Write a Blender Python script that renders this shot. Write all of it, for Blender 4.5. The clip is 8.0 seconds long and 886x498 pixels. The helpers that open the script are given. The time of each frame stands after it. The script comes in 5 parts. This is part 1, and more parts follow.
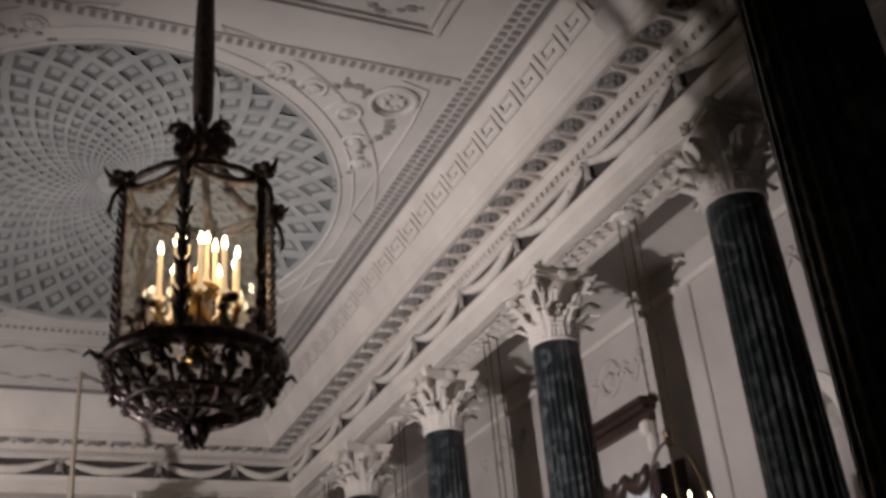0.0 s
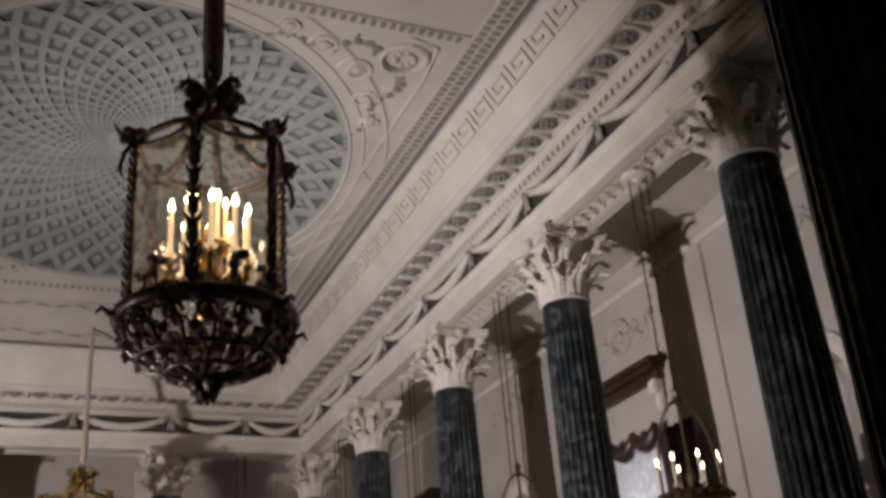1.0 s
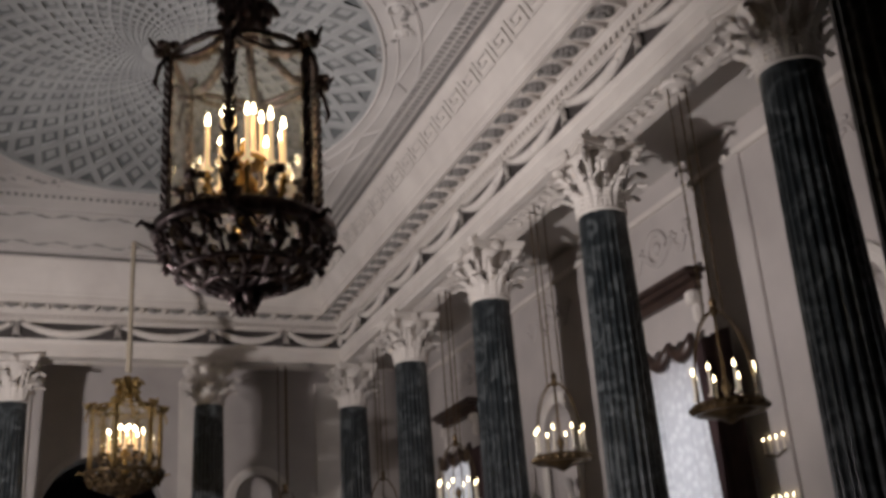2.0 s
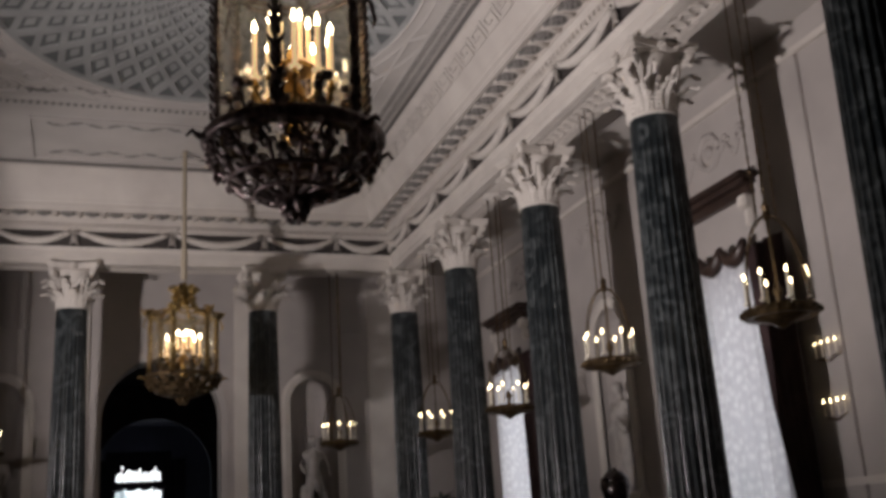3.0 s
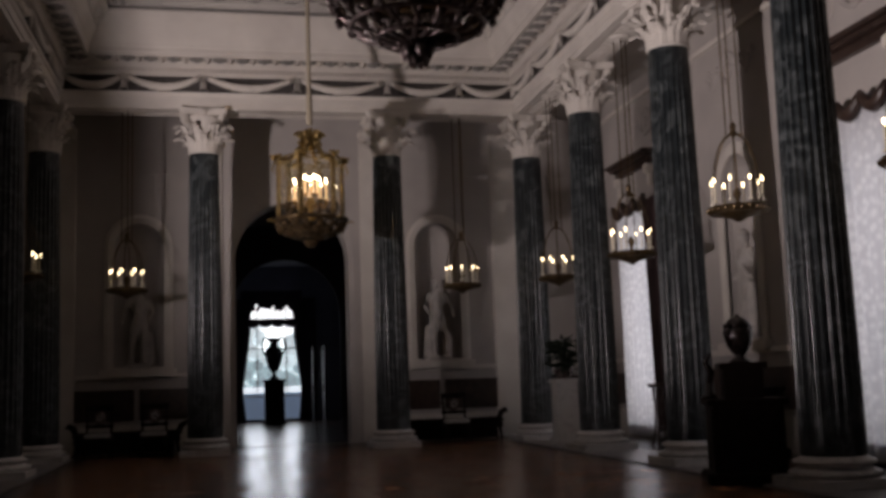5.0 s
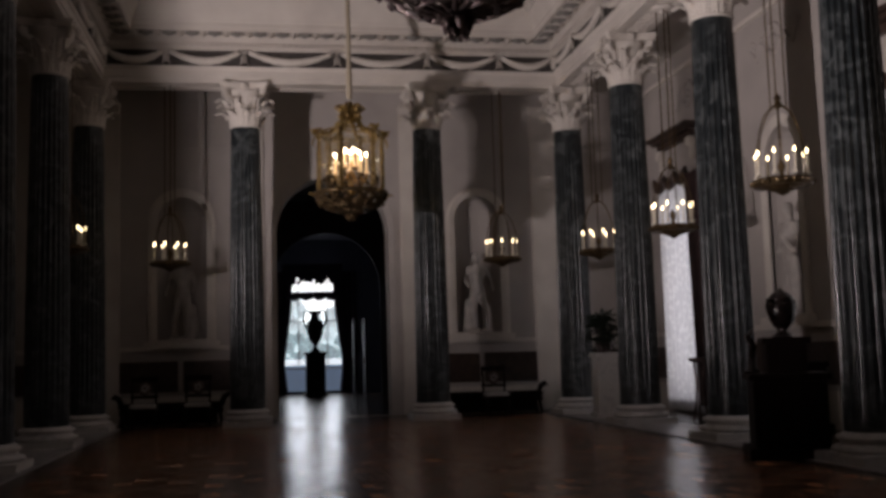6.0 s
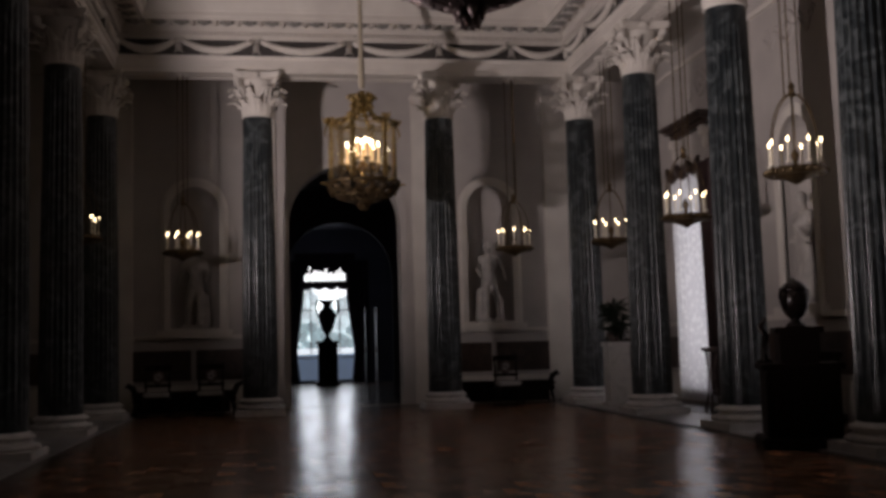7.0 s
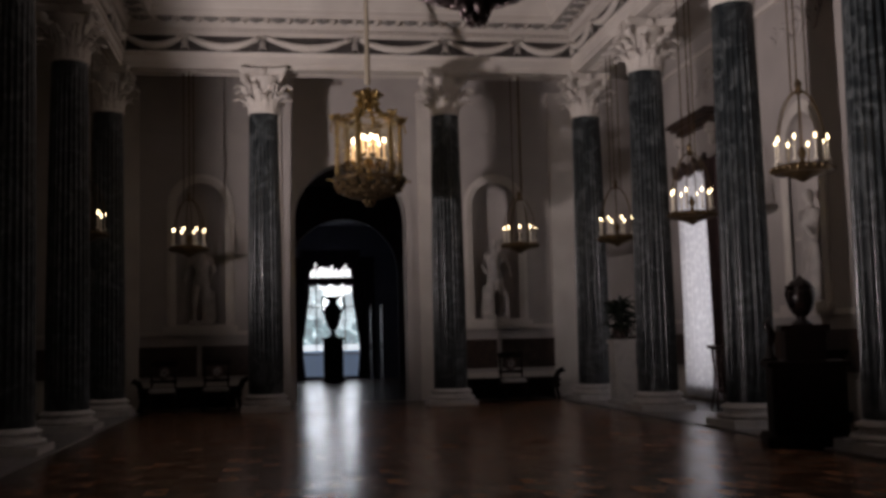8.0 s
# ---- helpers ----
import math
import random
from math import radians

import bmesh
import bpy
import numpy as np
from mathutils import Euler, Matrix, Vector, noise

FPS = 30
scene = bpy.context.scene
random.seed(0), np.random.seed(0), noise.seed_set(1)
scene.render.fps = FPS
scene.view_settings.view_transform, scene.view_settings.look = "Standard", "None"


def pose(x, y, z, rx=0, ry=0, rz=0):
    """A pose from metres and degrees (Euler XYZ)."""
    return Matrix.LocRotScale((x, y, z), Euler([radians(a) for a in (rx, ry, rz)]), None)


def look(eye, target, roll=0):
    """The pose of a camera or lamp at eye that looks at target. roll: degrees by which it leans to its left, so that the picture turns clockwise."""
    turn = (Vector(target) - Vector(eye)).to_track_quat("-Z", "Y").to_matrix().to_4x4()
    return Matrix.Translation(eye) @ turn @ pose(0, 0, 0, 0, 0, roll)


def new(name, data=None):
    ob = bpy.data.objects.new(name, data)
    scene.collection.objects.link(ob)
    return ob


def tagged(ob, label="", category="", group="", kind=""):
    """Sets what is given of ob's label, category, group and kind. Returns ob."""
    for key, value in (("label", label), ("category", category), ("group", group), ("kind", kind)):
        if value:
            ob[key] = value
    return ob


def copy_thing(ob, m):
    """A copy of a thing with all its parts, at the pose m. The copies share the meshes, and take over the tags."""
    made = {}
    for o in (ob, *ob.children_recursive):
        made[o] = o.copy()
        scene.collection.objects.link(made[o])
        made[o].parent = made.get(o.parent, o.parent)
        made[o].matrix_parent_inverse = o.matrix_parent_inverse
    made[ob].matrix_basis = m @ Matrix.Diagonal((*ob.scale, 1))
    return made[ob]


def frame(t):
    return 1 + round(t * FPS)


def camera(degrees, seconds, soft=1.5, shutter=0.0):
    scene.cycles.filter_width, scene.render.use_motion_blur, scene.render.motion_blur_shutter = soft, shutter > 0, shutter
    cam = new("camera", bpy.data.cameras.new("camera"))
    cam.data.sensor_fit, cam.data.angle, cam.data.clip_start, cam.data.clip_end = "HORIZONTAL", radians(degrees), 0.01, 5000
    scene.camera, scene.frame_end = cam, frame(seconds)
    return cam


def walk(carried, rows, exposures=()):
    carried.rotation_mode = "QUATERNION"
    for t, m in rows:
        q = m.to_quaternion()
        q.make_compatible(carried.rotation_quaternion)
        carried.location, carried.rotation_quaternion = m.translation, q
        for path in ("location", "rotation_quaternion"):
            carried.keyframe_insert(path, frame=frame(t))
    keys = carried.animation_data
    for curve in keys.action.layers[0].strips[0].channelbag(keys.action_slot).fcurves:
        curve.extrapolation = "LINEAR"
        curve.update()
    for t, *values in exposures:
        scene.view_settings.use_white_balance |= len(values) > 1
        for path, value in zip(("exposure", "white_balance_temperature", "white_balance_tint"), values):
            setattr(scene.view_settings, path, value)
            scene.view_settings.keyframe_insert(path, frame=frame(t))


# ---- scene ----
cam = camera(46.35, 8.0, soft=3.5, shutter=0.5)
EYE = (0.0, 0.0, 1.35)
# seconds, yaw, pitch, roll
PATH = [
    (0.0, -23.42, 27.56, 4.80),
    (0.5, -23.59, 27.03, 4.60),
    (1.0, -23.02, 25.29, 4.33),
    (1.5, -22.09, 23.02, 4.10),
    (3.0, -18.32, 15.58, 3.45),
    (3.5, -16.55, 13.20, 3.21),
    (4.0, -14.75, 10.94, 2.54),
    (4.5, -13.24, 8.85, 2.14),
    (6.0, -9.55, 5.94, 1.66),
    (6.5, -9.24, 5.72, 1.52),
    (7.0, -8.89, 5.37, 1.58),
    (7.5, -8.66, 5.21, 1.54),
    (8.0, -8.59, 5.20, 1.41)]
walk(cam, [(t, pose(*EYE, 90 + p, r, y)) for t, y, p, r in PATH],
     [(0.0, -0.14, 6350, 8), (1.5, -0.18, 6350, 8), (3.0, -0.38, 6420, 9), (4.0, -0.53, 6580, 13), (6.0, -0.58, 6620, 14), (8.0, -0.59, 6620, 14)])

# ---- world and light ----
world = bpy.data.worlds.new("world")
scene.world = world
world.use_nodes = True
wn = world.node_tree
sky = wn.nodes.new("ShaderNodeTexSky")
sky.sky_type, sky.sun_disc = "NISHITA", False
sky.sun_elevation, sky.sun_rotation = radians(35), radians(100)
wn.links.new(sky.outputs[0], wn.nodes["Background"].inputs[0])
wn.nodes["Background"].inputs[1].default_value = 0.06


def lamp(name, kind, m, power, colour, spot_size=1.0, spot_blend=0.5, shadow_soft_size=0.1, size=1.0, size_y=1.0):
    data = bpy.data.lights.new(name, kind)
    data.energy, data.color = power, colour
    if kind == "SPOT":
        data.spot_size, data.spot_blend, data.shadow_soft_size = spot_size, spot_blend, shadow_soft_size
    else:
        data.shape, data.size, data.size_y = "RECTANGLE", size, size_y
    ob = new(name, data)
    ob.matrix_world = m
    return ob


# the film crew's two lamps, hidden beside and behind the unlit row of columns
lamp("film_lamp_east", "SPOT", look((-3.0, 9.0, 1.9), (4.3, 14.3, 4.2)), 5200, (1.0, 0.89, 0.885),
     spot_size=radians(125), spot_blend=1.0, shadow_soft_size=0.12)
lamp("film_lamp_north", "SPOT", look((-4.12, 15.0, 3.3), (3.6, 24.7, 5.9)), 2650, (1.0, 0.89, 0.885),
     spot_size=radians(98), spot_blend=1.0, shadow_soft_size=0.15)

# ---- plan, metres ----
CX = 1.57                     # middle of the hall
XR, XL = 6.85, -3.71          # axes of the long rows of columns
YF, YN = 22.6, 3.25           # axes of the short rows
BAY = (YF - YN) / 5
WALL_R, WALL_L, WALL_F, WALL_N = 9.0, -5.86, 24.75, -1.4
Z_ARCH, Z_CEIL = 7.35, 9.2
ROWS_Y = [22.6, 18.63, 14.7, 10.97, 7.12, 3.25]
BAYS_Y = [YF - BAY * (k + 0.5) for k in range(5)]


# ---- materials ----
def material(name, colour, rough=0.6, metal=0.0, colour2=None, scale=6.0, grain=60.0, bump=0.15, depth=0.004, coat=0.0,
             detail=6.0, lo=0.35, hi=0.7, warp=0.0, spread=0.0, island=0.0, spec=0.5, jitter=0.0):
    mat = bpy.data.materials.new(name)
    mat.use_nodes = True
    n, l = mat.node_tree.nodes, mat.node_tree.links
    b = n["Principled BSDF"]
    tex = n.new("ShaderNodeTexCoord")
    big = n.new("ShaderNodeTexNoise")
    big.inputs["Scale"].default_value, big.inputs["Detail"].default_value, big.inputs["Distortion"].default_value = scale, detail, warp
    if jitter:
        who, far, add = n.new("ShaderNodeObjectInfo"), n.new("ShaderNodeMath"), n.new("ShaderNodeVectorMath")
        far.operation, far.inputs[1].default_value = "MULTIPLY", jitter
        l.new(who.outputs["Random"], far.inputs[0])
        l.new(tex.outputs["Object"], add.inputs[0])
        l.new(far.outputs[0], add.inputs[1])
        l.new(add.outputs[0], big.inputs["Vector"])
    else:
        l.new(tex.outputs["Object"], big.inputs["Vector"])
    ramp = n.new("ShaderNodeValToRGB")
    ramp.color_ramp.elements[0].position, ramp.color_ramp.elements[1].position = lo, hi
    ramp.color_ramp.elements[0].color = (*colour, 1)
    ramp.color_ramp.elements[1].color = (*(colour2 or [c * 0.82 for c in colour]), 1)
    l.new(big.outputs["Fac"], ramp.inputs[0])
    out = ramp.outputs[0]
    if spread or island:
        info, hsv, rng = n.new("ShaderNodeObjectInfo" if spread else "ShaderNodeNewGeometry"), n.new("ShaderNodeHueSaturation"), n.new("ShaderNodeMapRange")
        rng.inputs["To Min"].default_value, rng.inputs["To Max"].default_value = 1 - max(spread, island), 1 + max(spread, island)
        l.new(info.outputs["Random" if spread else "Random Per Island"], rng.inputs["Value"])
        l.new(rng.outputs[0], hsv.inputs["Value"])
        l.new(out, hsv.inputs["Color"])
        out = hsv.outputs[0]
    l.new(out, b.inputs["Base Color"])
    fine = n.new("ShaderNodeTexNoise")
    fine.inputs["Scale"].default_value, fine.inputs["Detail"].default_value = grain, 4
    l.new(tex.outputs["Object"], fine.inputs["Vector"])
    bm_ = n.new("ShaderNodeBump")
    bm_.inputs["Strength"].default_value, bm_.inputs["Distance"].default_value = bump, depth
    l.new(fine.outputs["Fac"], bm_.inputs["Height"])
    l.new(bm_.outputs[0], b.inputs["Normal"])
    rr = n.new("ShaderNodeMapRange")
    rr.inputs["To Min"].default_value, rr.inputs["To Max"].default_value = max(0.03, rough - 0.1), min(1, rough + 0.1)
    l.new(fine.outputs["Fac"], rr.inputs["Value"])
    l.new(rr.outputs[0], b.inputs["Roughness"])
    b.inputs["Metallic"].default_value = metal
    b.inputs["Specular IOR Level"].default_value = spec
    b.inputs["Coat Weight"].default_value = coat
    return mat


def glow(name, colour, strength):
    mat = bpy.data.materials.new(name)
    mat.use_nodes = True
    b = mat.node_tree.nodes["Principled BSDF"]
    b.inputs["Base Color"].default_value = (*colour, 1)
    b.inputs["Emission Color"].default_value = (*colour, 1)
    b.inputs["Emission Strength"].default_value = strength
    return mat


def clear(name, colour=(1, 1, 1), rough=0.02, haze=0.0):
    mat = bpy.data.materials.new(name)
    mat.use_nodes = True
    n, l = mat.node_tree.nodes, mat.node_tree.links
    gl, tr, mix = n.new("ShaderNodeBsdfGlossy"), n.new("ShaderNodeBsdfTransparent"), n.new("ShaderNodeMixShader")
    gl.inputs["Roughness"].default_value = rough
    tr.inputs["Color"].default_value = (*colour, 1)
    mix.inputs[0].default_value = 0.07
    l.new(tr.outputs[0], mix.inputs[1])
    l.new(gl.outputs[0], mix.inputs[2])
    # translucent veil put in for the glow and reflections on the panes
    film, veil = n.new("ShaderNodeBsdfTranslucent"), n.new("ShaderNodeMixShader")
    film.inputs["Color"].default_value = (0.68, 0.74, 0.84, 1)
    veil.inputs[0].default_value = haze
    l.new(mix.outputs[0], veil.inputs[1])
    l.new(film.outputs[0], veil.inputs[2])
    l.new(veil.outputs[0], n["Material Output"].inputs[0])
    return mat


STUCCO = material("white_stucco", (0.62, 0.58, 0.53), 0.75, colour2=(0.52, 0.48, 0.44), scale=1.3, grain=45, bump=0.25)
WALL = material("painted_wall", (0.44, 0.405, 0.38), 0.7, colour2=(0.36, 0.33, 0.31), scale=0.9, grain=30, bump=0.2)
CEIL = material("painted_ceiling", (0.55, 0.522, 0.488), 0.8, colour2=(0.45, 0.428, 0.402), scale=0.8, grain=25, bump=0.2)
COFFER = material("coffer_ground", (0.15, 0.16, 0.157), 0.8, colour2=(0.11, 0.118, 0.118), scale=2, grain=30)
RIB = material("coffer_rib", (0.345, 0.35, 0.338), 0.8, colour2=(0.27, 0.275, 0.268), scale=2, grain=30)
FRIEZE = material("frieze_ground", (0.055, 0.048, 0.045), 0.7, scale=3, grain=40)
MEANDER = material("pale_meander", (0.56, 0.525, 0.48), 0.8, colour2=(0.45, 0.42, 0.39), scale=5, grain=60)
RELIEF_SHADE = material("grey_relief_shade", (0.26, 0.245, 0.23), 0.8, colour2=(0.20, 0.19, 0.18), scale=5, grain=60)
MARBLE = material("green_scagliola", (0.014, 0.018, 0.020), 0.31, colour2=(0.108, 0.12, 0.122), scale=2.9, grain=14, bump=0.06,
                  detail=10, lo=0.47, hi=0.78, warp=1.9, jitter=40.0, spec=0.45)
WHITE_MARBLE = material("white_marble", (0.58, 0.56, 0.54), 0.35, colour2=(0.36, 0.35, 0.35), scale=3.2, grain=40, bump=0.08, lo=0.5, hi=0.8, warp=1.5)
STONE = material("grey_border_stone", (0.26, 0.25, 0.25), 0.3, colour2=(0.18, 0.175, 0.18), scale=2.5, grain=40, bump=0.1)
STATUE = material("plaster_statue", (0.47, 0.44, 0.41), 0.6, colour2=(0.34, 0.315, 0.295), scale=5, grain=50)
BLACK_BRONZE = material("black_bronze", (0.010, 0.007, 0.007), 0.25, 0.3, colour2=(0.02, 0.013, 0.011), scale=9, grain=50, bump=0.2)
BRONZE = material("dark_bronze", (0.085, 0.058, 0.058), 0.36, 0.65, colour2=(0.26, 0.21, 0.20), scale=14, grain=70, bump=0.4)
# pale metal that puts silvery glints into the lantern bowl's colour
GLINT_BRONZE = material("glint_bronze", (0.66, 0.60, 0.58), 0.3, 0.45, colour2=(0.24, 0.19, 0.19), scale=16, grain=70, bump=0.5)
GILT = material("gilt_bronze", (0.62, 0.40, 0.13), 0.33, 0.9, colour2=(0.38, 0.23, 0.07), scale=12, grain=60, bump=0.4)
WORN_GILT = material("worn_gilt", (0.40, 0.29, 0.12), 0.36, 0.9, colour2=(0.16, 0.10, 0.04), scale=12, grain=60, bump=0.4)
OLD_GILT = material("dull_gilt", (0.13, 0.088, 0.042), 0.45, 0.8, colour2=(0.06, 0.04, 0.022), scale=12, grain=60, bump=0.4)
WAX = material("candle_wax", (0.85, 0.79, 0.66), 0.5, scale=9)
# wax gets a glow of its own for the flame's light in it
GLOW_WAX = glow("glowing_candle_wax", (1.0, 0.72, 0.42), 0.9)
FLAME = glow("candle_flame", (1.0, 0.78, 0.46), 12.0)
BRIGHT_FLAME = glow("lantern_flame", (1.0, 0.80, 0.50), 32.0)
GLASS = clear("lantern_glass", (0.96, 0.94, 0.90), 0.06, haze=0.022)
PANE = clear("window_glass")
DRAPE_AND_SHADE = material("drapery_and_room_shade", (0.05, 0.035, 0.05), 0.85, colour2=(0.03, 0.02, 0.03), scale=3, grain=50)
DADO = material("brown_marble_dado", (0.055, 0.034, 0.026), 0.4, colour2=(0.024, 0.015, 0.013), scale=4, grain=30, warp=1.2)
EBONY = material("dark_mahogany", (0.008, 0.005, 0.0045), 0.5, colour2=(0.012, 0.007, 0.006), scale=8, grain=70, spec=0.12)
UPHOLSTERY = material("dark_upholstery", (0.010, 0.006, 0.006), 0.85, scale=7, grain=80, spec=0.15)
PARQUET_LIT = material("parquet_lit_oak", (0.33, 0.175, 0.098), 0.23, colour2=(0.19, 0.095, 0.053), scale=3.5, grain=22, bump=0.22, spread=0.3)
PARQUET = material("parquet_oak", (0.125, 0.060, 0.034), 0.22, colour2=(0.075, 0.034, 0.020), scale=3.5, grain=22, bump=0.22, spread=0.35)
PARQUET_BED = material("parquet_ground", (0.035, 0.017, 0.009), 0.24, colour2=(0.04, 0.018, 0.01), scale=2.5, grain=30, bump=0.12)
PARQUET_FIELD = material("parquet_field_oak", (0.125, 0.060, 0.034), 0.22, colour2=(0.075, 0.034, 0.020), scale=3.5, grain=22, bump=0.22, island=0.4)
PARQUET_FIELD_LIT = material("parquet_field_lit_oak", (0.33, 0.175, 0.098), 0.23, colour2=(0.19, 0.095, 0.053), scale=3.5, grain=22, bump=0.22, island=0.4)
LEAF = material("plant_leaf", (0.006, 0.012, 0.006), 0.5, colour2=(0.014, 0.022, 0.011), scale=9)
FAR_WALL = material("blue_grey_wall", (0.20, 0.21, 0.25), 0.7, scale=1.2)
OUTSIDE = glow("daylight_backdrop", (0.95, 0.96, 0.96), 1.9)
APRON_GLOW = glow("lit_apron_glow", (0.30, 0.40, 0.56), 0.28)
TREES = glow("far_trees", (0.46, 0.56, 0.58), 0.55)
MIST_TREES = glow("misty_trees", (0.66, 0.74, 0.76), 0.85)
COPING = glow("daylit_coping", (0.85, 0.94, 1.0), 1.3)
WHITE_CLOTH = material("white_cloth", (0.55, 0.53, 0.52), 0.9, scale=6, grain=60)
SLEEVE = material("brown_cord_sleeve", (0.24, 0.19, 0.18), 0.8, colour2=(0.13, 0.095, 0.09), scale=14, grain=80)
CORD = material("pale_cord", (0.42, 0.36, 0.27), 0.6, scale=20)


# ---- mesh helpers ----
def mesh_of(name, bm, mat, smooth=False):
    bmesh.ops.recalc_face_normals(bm, faces=bm.faces)
    me = bpy.data.meshes.new(name)
    bm.to_mesh(me)
    bm.free()
    me.materials.append(mat)
    if smooth:
        for p in me.polygons:
            p.use_smooth = True
    return me


def part(name, bm, mat, parent=None, label="", smooth=False, m=None):
    """Links a bmesh (or a finished mesh) as one object under parent."""
    me = mesh_of(name, bm, mat, smooth) if isinstance(bm, bmesh.types.BMesh) else bm
    ob = new(name, me)
    if parent is not None:
        ob.parent = parent
    if m is not None:
        ob.matrix_basis = m
    if label:
        ob["label"] = label
    return ob


def thing(name, m, label, category, group="", kind=""):
    ob = new(name)
    ob.empty_display_size = 0.1
    ob.matrix_basis = m
    return tagged(ob, label, category, group, kind)


def box(bm, x0, x1, y0, y1, z0, z1, bevel=0.0):
    r = bmesh.ops.create_cube(bm, size=1, matrix=Matrix.Translation(((x0 + x1) / 2, (y0 + y1) / 2, (z0 + z1) / 2)) @ Matrix.Diagonal((x1 - x0, y1 - y0, z1 - z0, 1)))
    if bevel:
        edges = {e for v in r["verts"] for e in v.link_edges}
        bmesh.ops.bevel(bm, geom=list(edges), offset=bevel, segments=2, affect="EDGES")
    return bm


def lathe(bm, profile, steps=24, m=None, squash=None, hollow=False):
    """Turns a profile of (radius, z) round the z axis."""
    m = m or Matrix()
    rings = []
    for r, z in profile:
        ring = []
        for i in range(steps):
            a = 2 * math.pi * i / steps
            k = squash(a, r, z) if squash else 1.0
            ring.append(bm.verts.new(m @ Vector((r * k * math.cos(a), r * k * math.sin(a), z))))
        rings.append(ring)
    for a, b in zip(rings, rings[1:] + (rings[:1] if hollow else [])):
        for i in range(steps):
            bm.faces.new((a[i], a[(i + 1) % steps], b[(i + 1) % steps], b[i]))
    if not hollow:
        bm.faces.new(rings[0][::-1])
        bm.faces.new(rings[-1])
    return bm


def tube(bm, points, radius, steps=6, taper=None):
    """A round bar along a line of points."""
    pts = [Vector(p) for p in points]
    rings = []
    for i, p in enumerate(pts):
        d = (pts[min(i + 1, len(pts) - 1)] - pts[max(i - 1, 0)]).normalized()
        side = d.cross(Vector((0.13, 0.31, 0.94))).normalized()
        up = side.cross(d)
        r = radius * (taper[i] if taper else 1)
        rings.append([bm.verts.new(p + r * (math.cos(2 * math.pi * k / steps) * side + math.sin(2 * math.pi * k / steps) * up)) for k in range(steps)])
    for a, b in zip(rings, rings[1:]):
        for k in range(steps):
            bm.faces.new((a[k], a[(k + 1) % steps], b[(k + 1) % steps], b[k]))
    bm.faces.new(rings[0][::-1])
    bm.faces.new(rings[-1])
    return bm


def ball(bm, c, r, sub=1, scale=(1, 1, 1)):
    bmesh.ops.create_icosphere(bm, subdivisions=sub, radius=1, matrix=Matrix.Translation(c) @ Matrix.Diagonal((r * scale[0], r * scale[1], r * scale[2], 1)))
    return bm


def scroll(n, r0, r1, turns):
    """Points of a flat spiral in x, z."""
    return [((r0 + (r1 - r0) * i / n) * math.cos(2 * math.pi * turns * i / n), 0, (r0 + (r1 - r0) * i / n) * math.sin(2 * math.pi * turns * i / n)) for i in range(n + 1)]


def arch_loop(cx, w, z0, z1, arched, n=14):
    """Outline of an opening: w wide, from z0 up to z1, round-headed or square."""
    h = w / 2
    if not arched:
        return [(cx - h, z0), (cx + h, z0), (cx + h, z1), (cx - h, z1)]
    top = z1 - h
    return [(cx - h, z0), (cx + h, z0)] + [(cx + h * math.cos(math.pi * i / n), top + h * math.sin(math.pi * i / n)) for i in range(n + 1)]


def pierced(u0, u1, z0, z1, openings, thick):
    """A wall in u, z with openings cut through it, thick metres deep along +v."""
    bm = bmesh.new()
    loops = [[(u0, z0), (u1, z0), (u1, z1), (u0, z1)]] + openings
    edges = []
    for loop in loops:
        vs = [bm.verts.new((u, 0, z)) for u, z in loop]
        edges += [bm.edges.new((vs[i], vs[(i + 1) % len(vs)])) for i in range(len(vs))]
    bmesh.ops.triangle_fill(bm, edges=edges, use_beauty=True, use_dissolve=False)
    ex = bmesh.ops.extrude_face_region(bm, geom=bm.faces[:])
    bmesh.ops.translate(bm, verts=[v for v in ex["geom"] if isinstance(v, bmesh.types.BMVert)], vec=(0, thick, 0))
    return bm


def ring_of(outer, inner, depth):
    """A moulded band between two outlines of as many points, depth metres proud of v = 0 (towards -v)."""
    bm = bmesh.new()
    n = len(outer)
    mid = [((a[0] * 0.6 + b[0] * 0.4), (a[1] * 0.6 + b[1] * 0.4)) for a, b in zip(outer, inner)]
    lines = [[bm.verts.new((p[0], v, p[1])) for p in loop] for loop, v in ((outer, 0.0), (outer, -depth * 0.7), (mid, -depth), (inner, -depth * 0.6), (inner, 0.05))]
    for a, b in zip(lines, lines[1:]):
        for i in range(n):
            bm.faces.new((a[i], a[(i + 1) % n], b[(i + 1) % n], b[i]))
    return bm


# poses that turn a wall's own u, v, z into the world: v points into the wall
FAR_M = Matrix.Translation((0, WALL_F, 0))
RIGHT_M = Matrix.Translation((WALL_R, 0, 0)) @ Matrix.Rotation(radians(-90), 4, "Z")     # u = -y
LEFT_M = Matrix.Translation((WALL_L, 0, 0)) @ Matrix.Rotation(radians(90), 4, "Z")       # u = y
NEAR_M = Matrix.Translation((0, WALL_N, 0)) @ Matrix.Rotation(radians(180), 4, "Z")      # u = -x

# ---- setting: floor, walls, ceilings ----
def structure(name, bm, mat, label, m=None, category=""):
    ob = part(name, bm, mat, m=m)
    return tagged(ob, label, category or name.split("_")[0], kind="structure")


floor = structure("floor", box(bmesh.new(), WALL_L - 0.7, WALL_R + 0.7, WALL_N - 0.7, 44.5, -0.3, 0.0), PARQUET_BED,
                  "polished dark brown parquet floor of the hall")

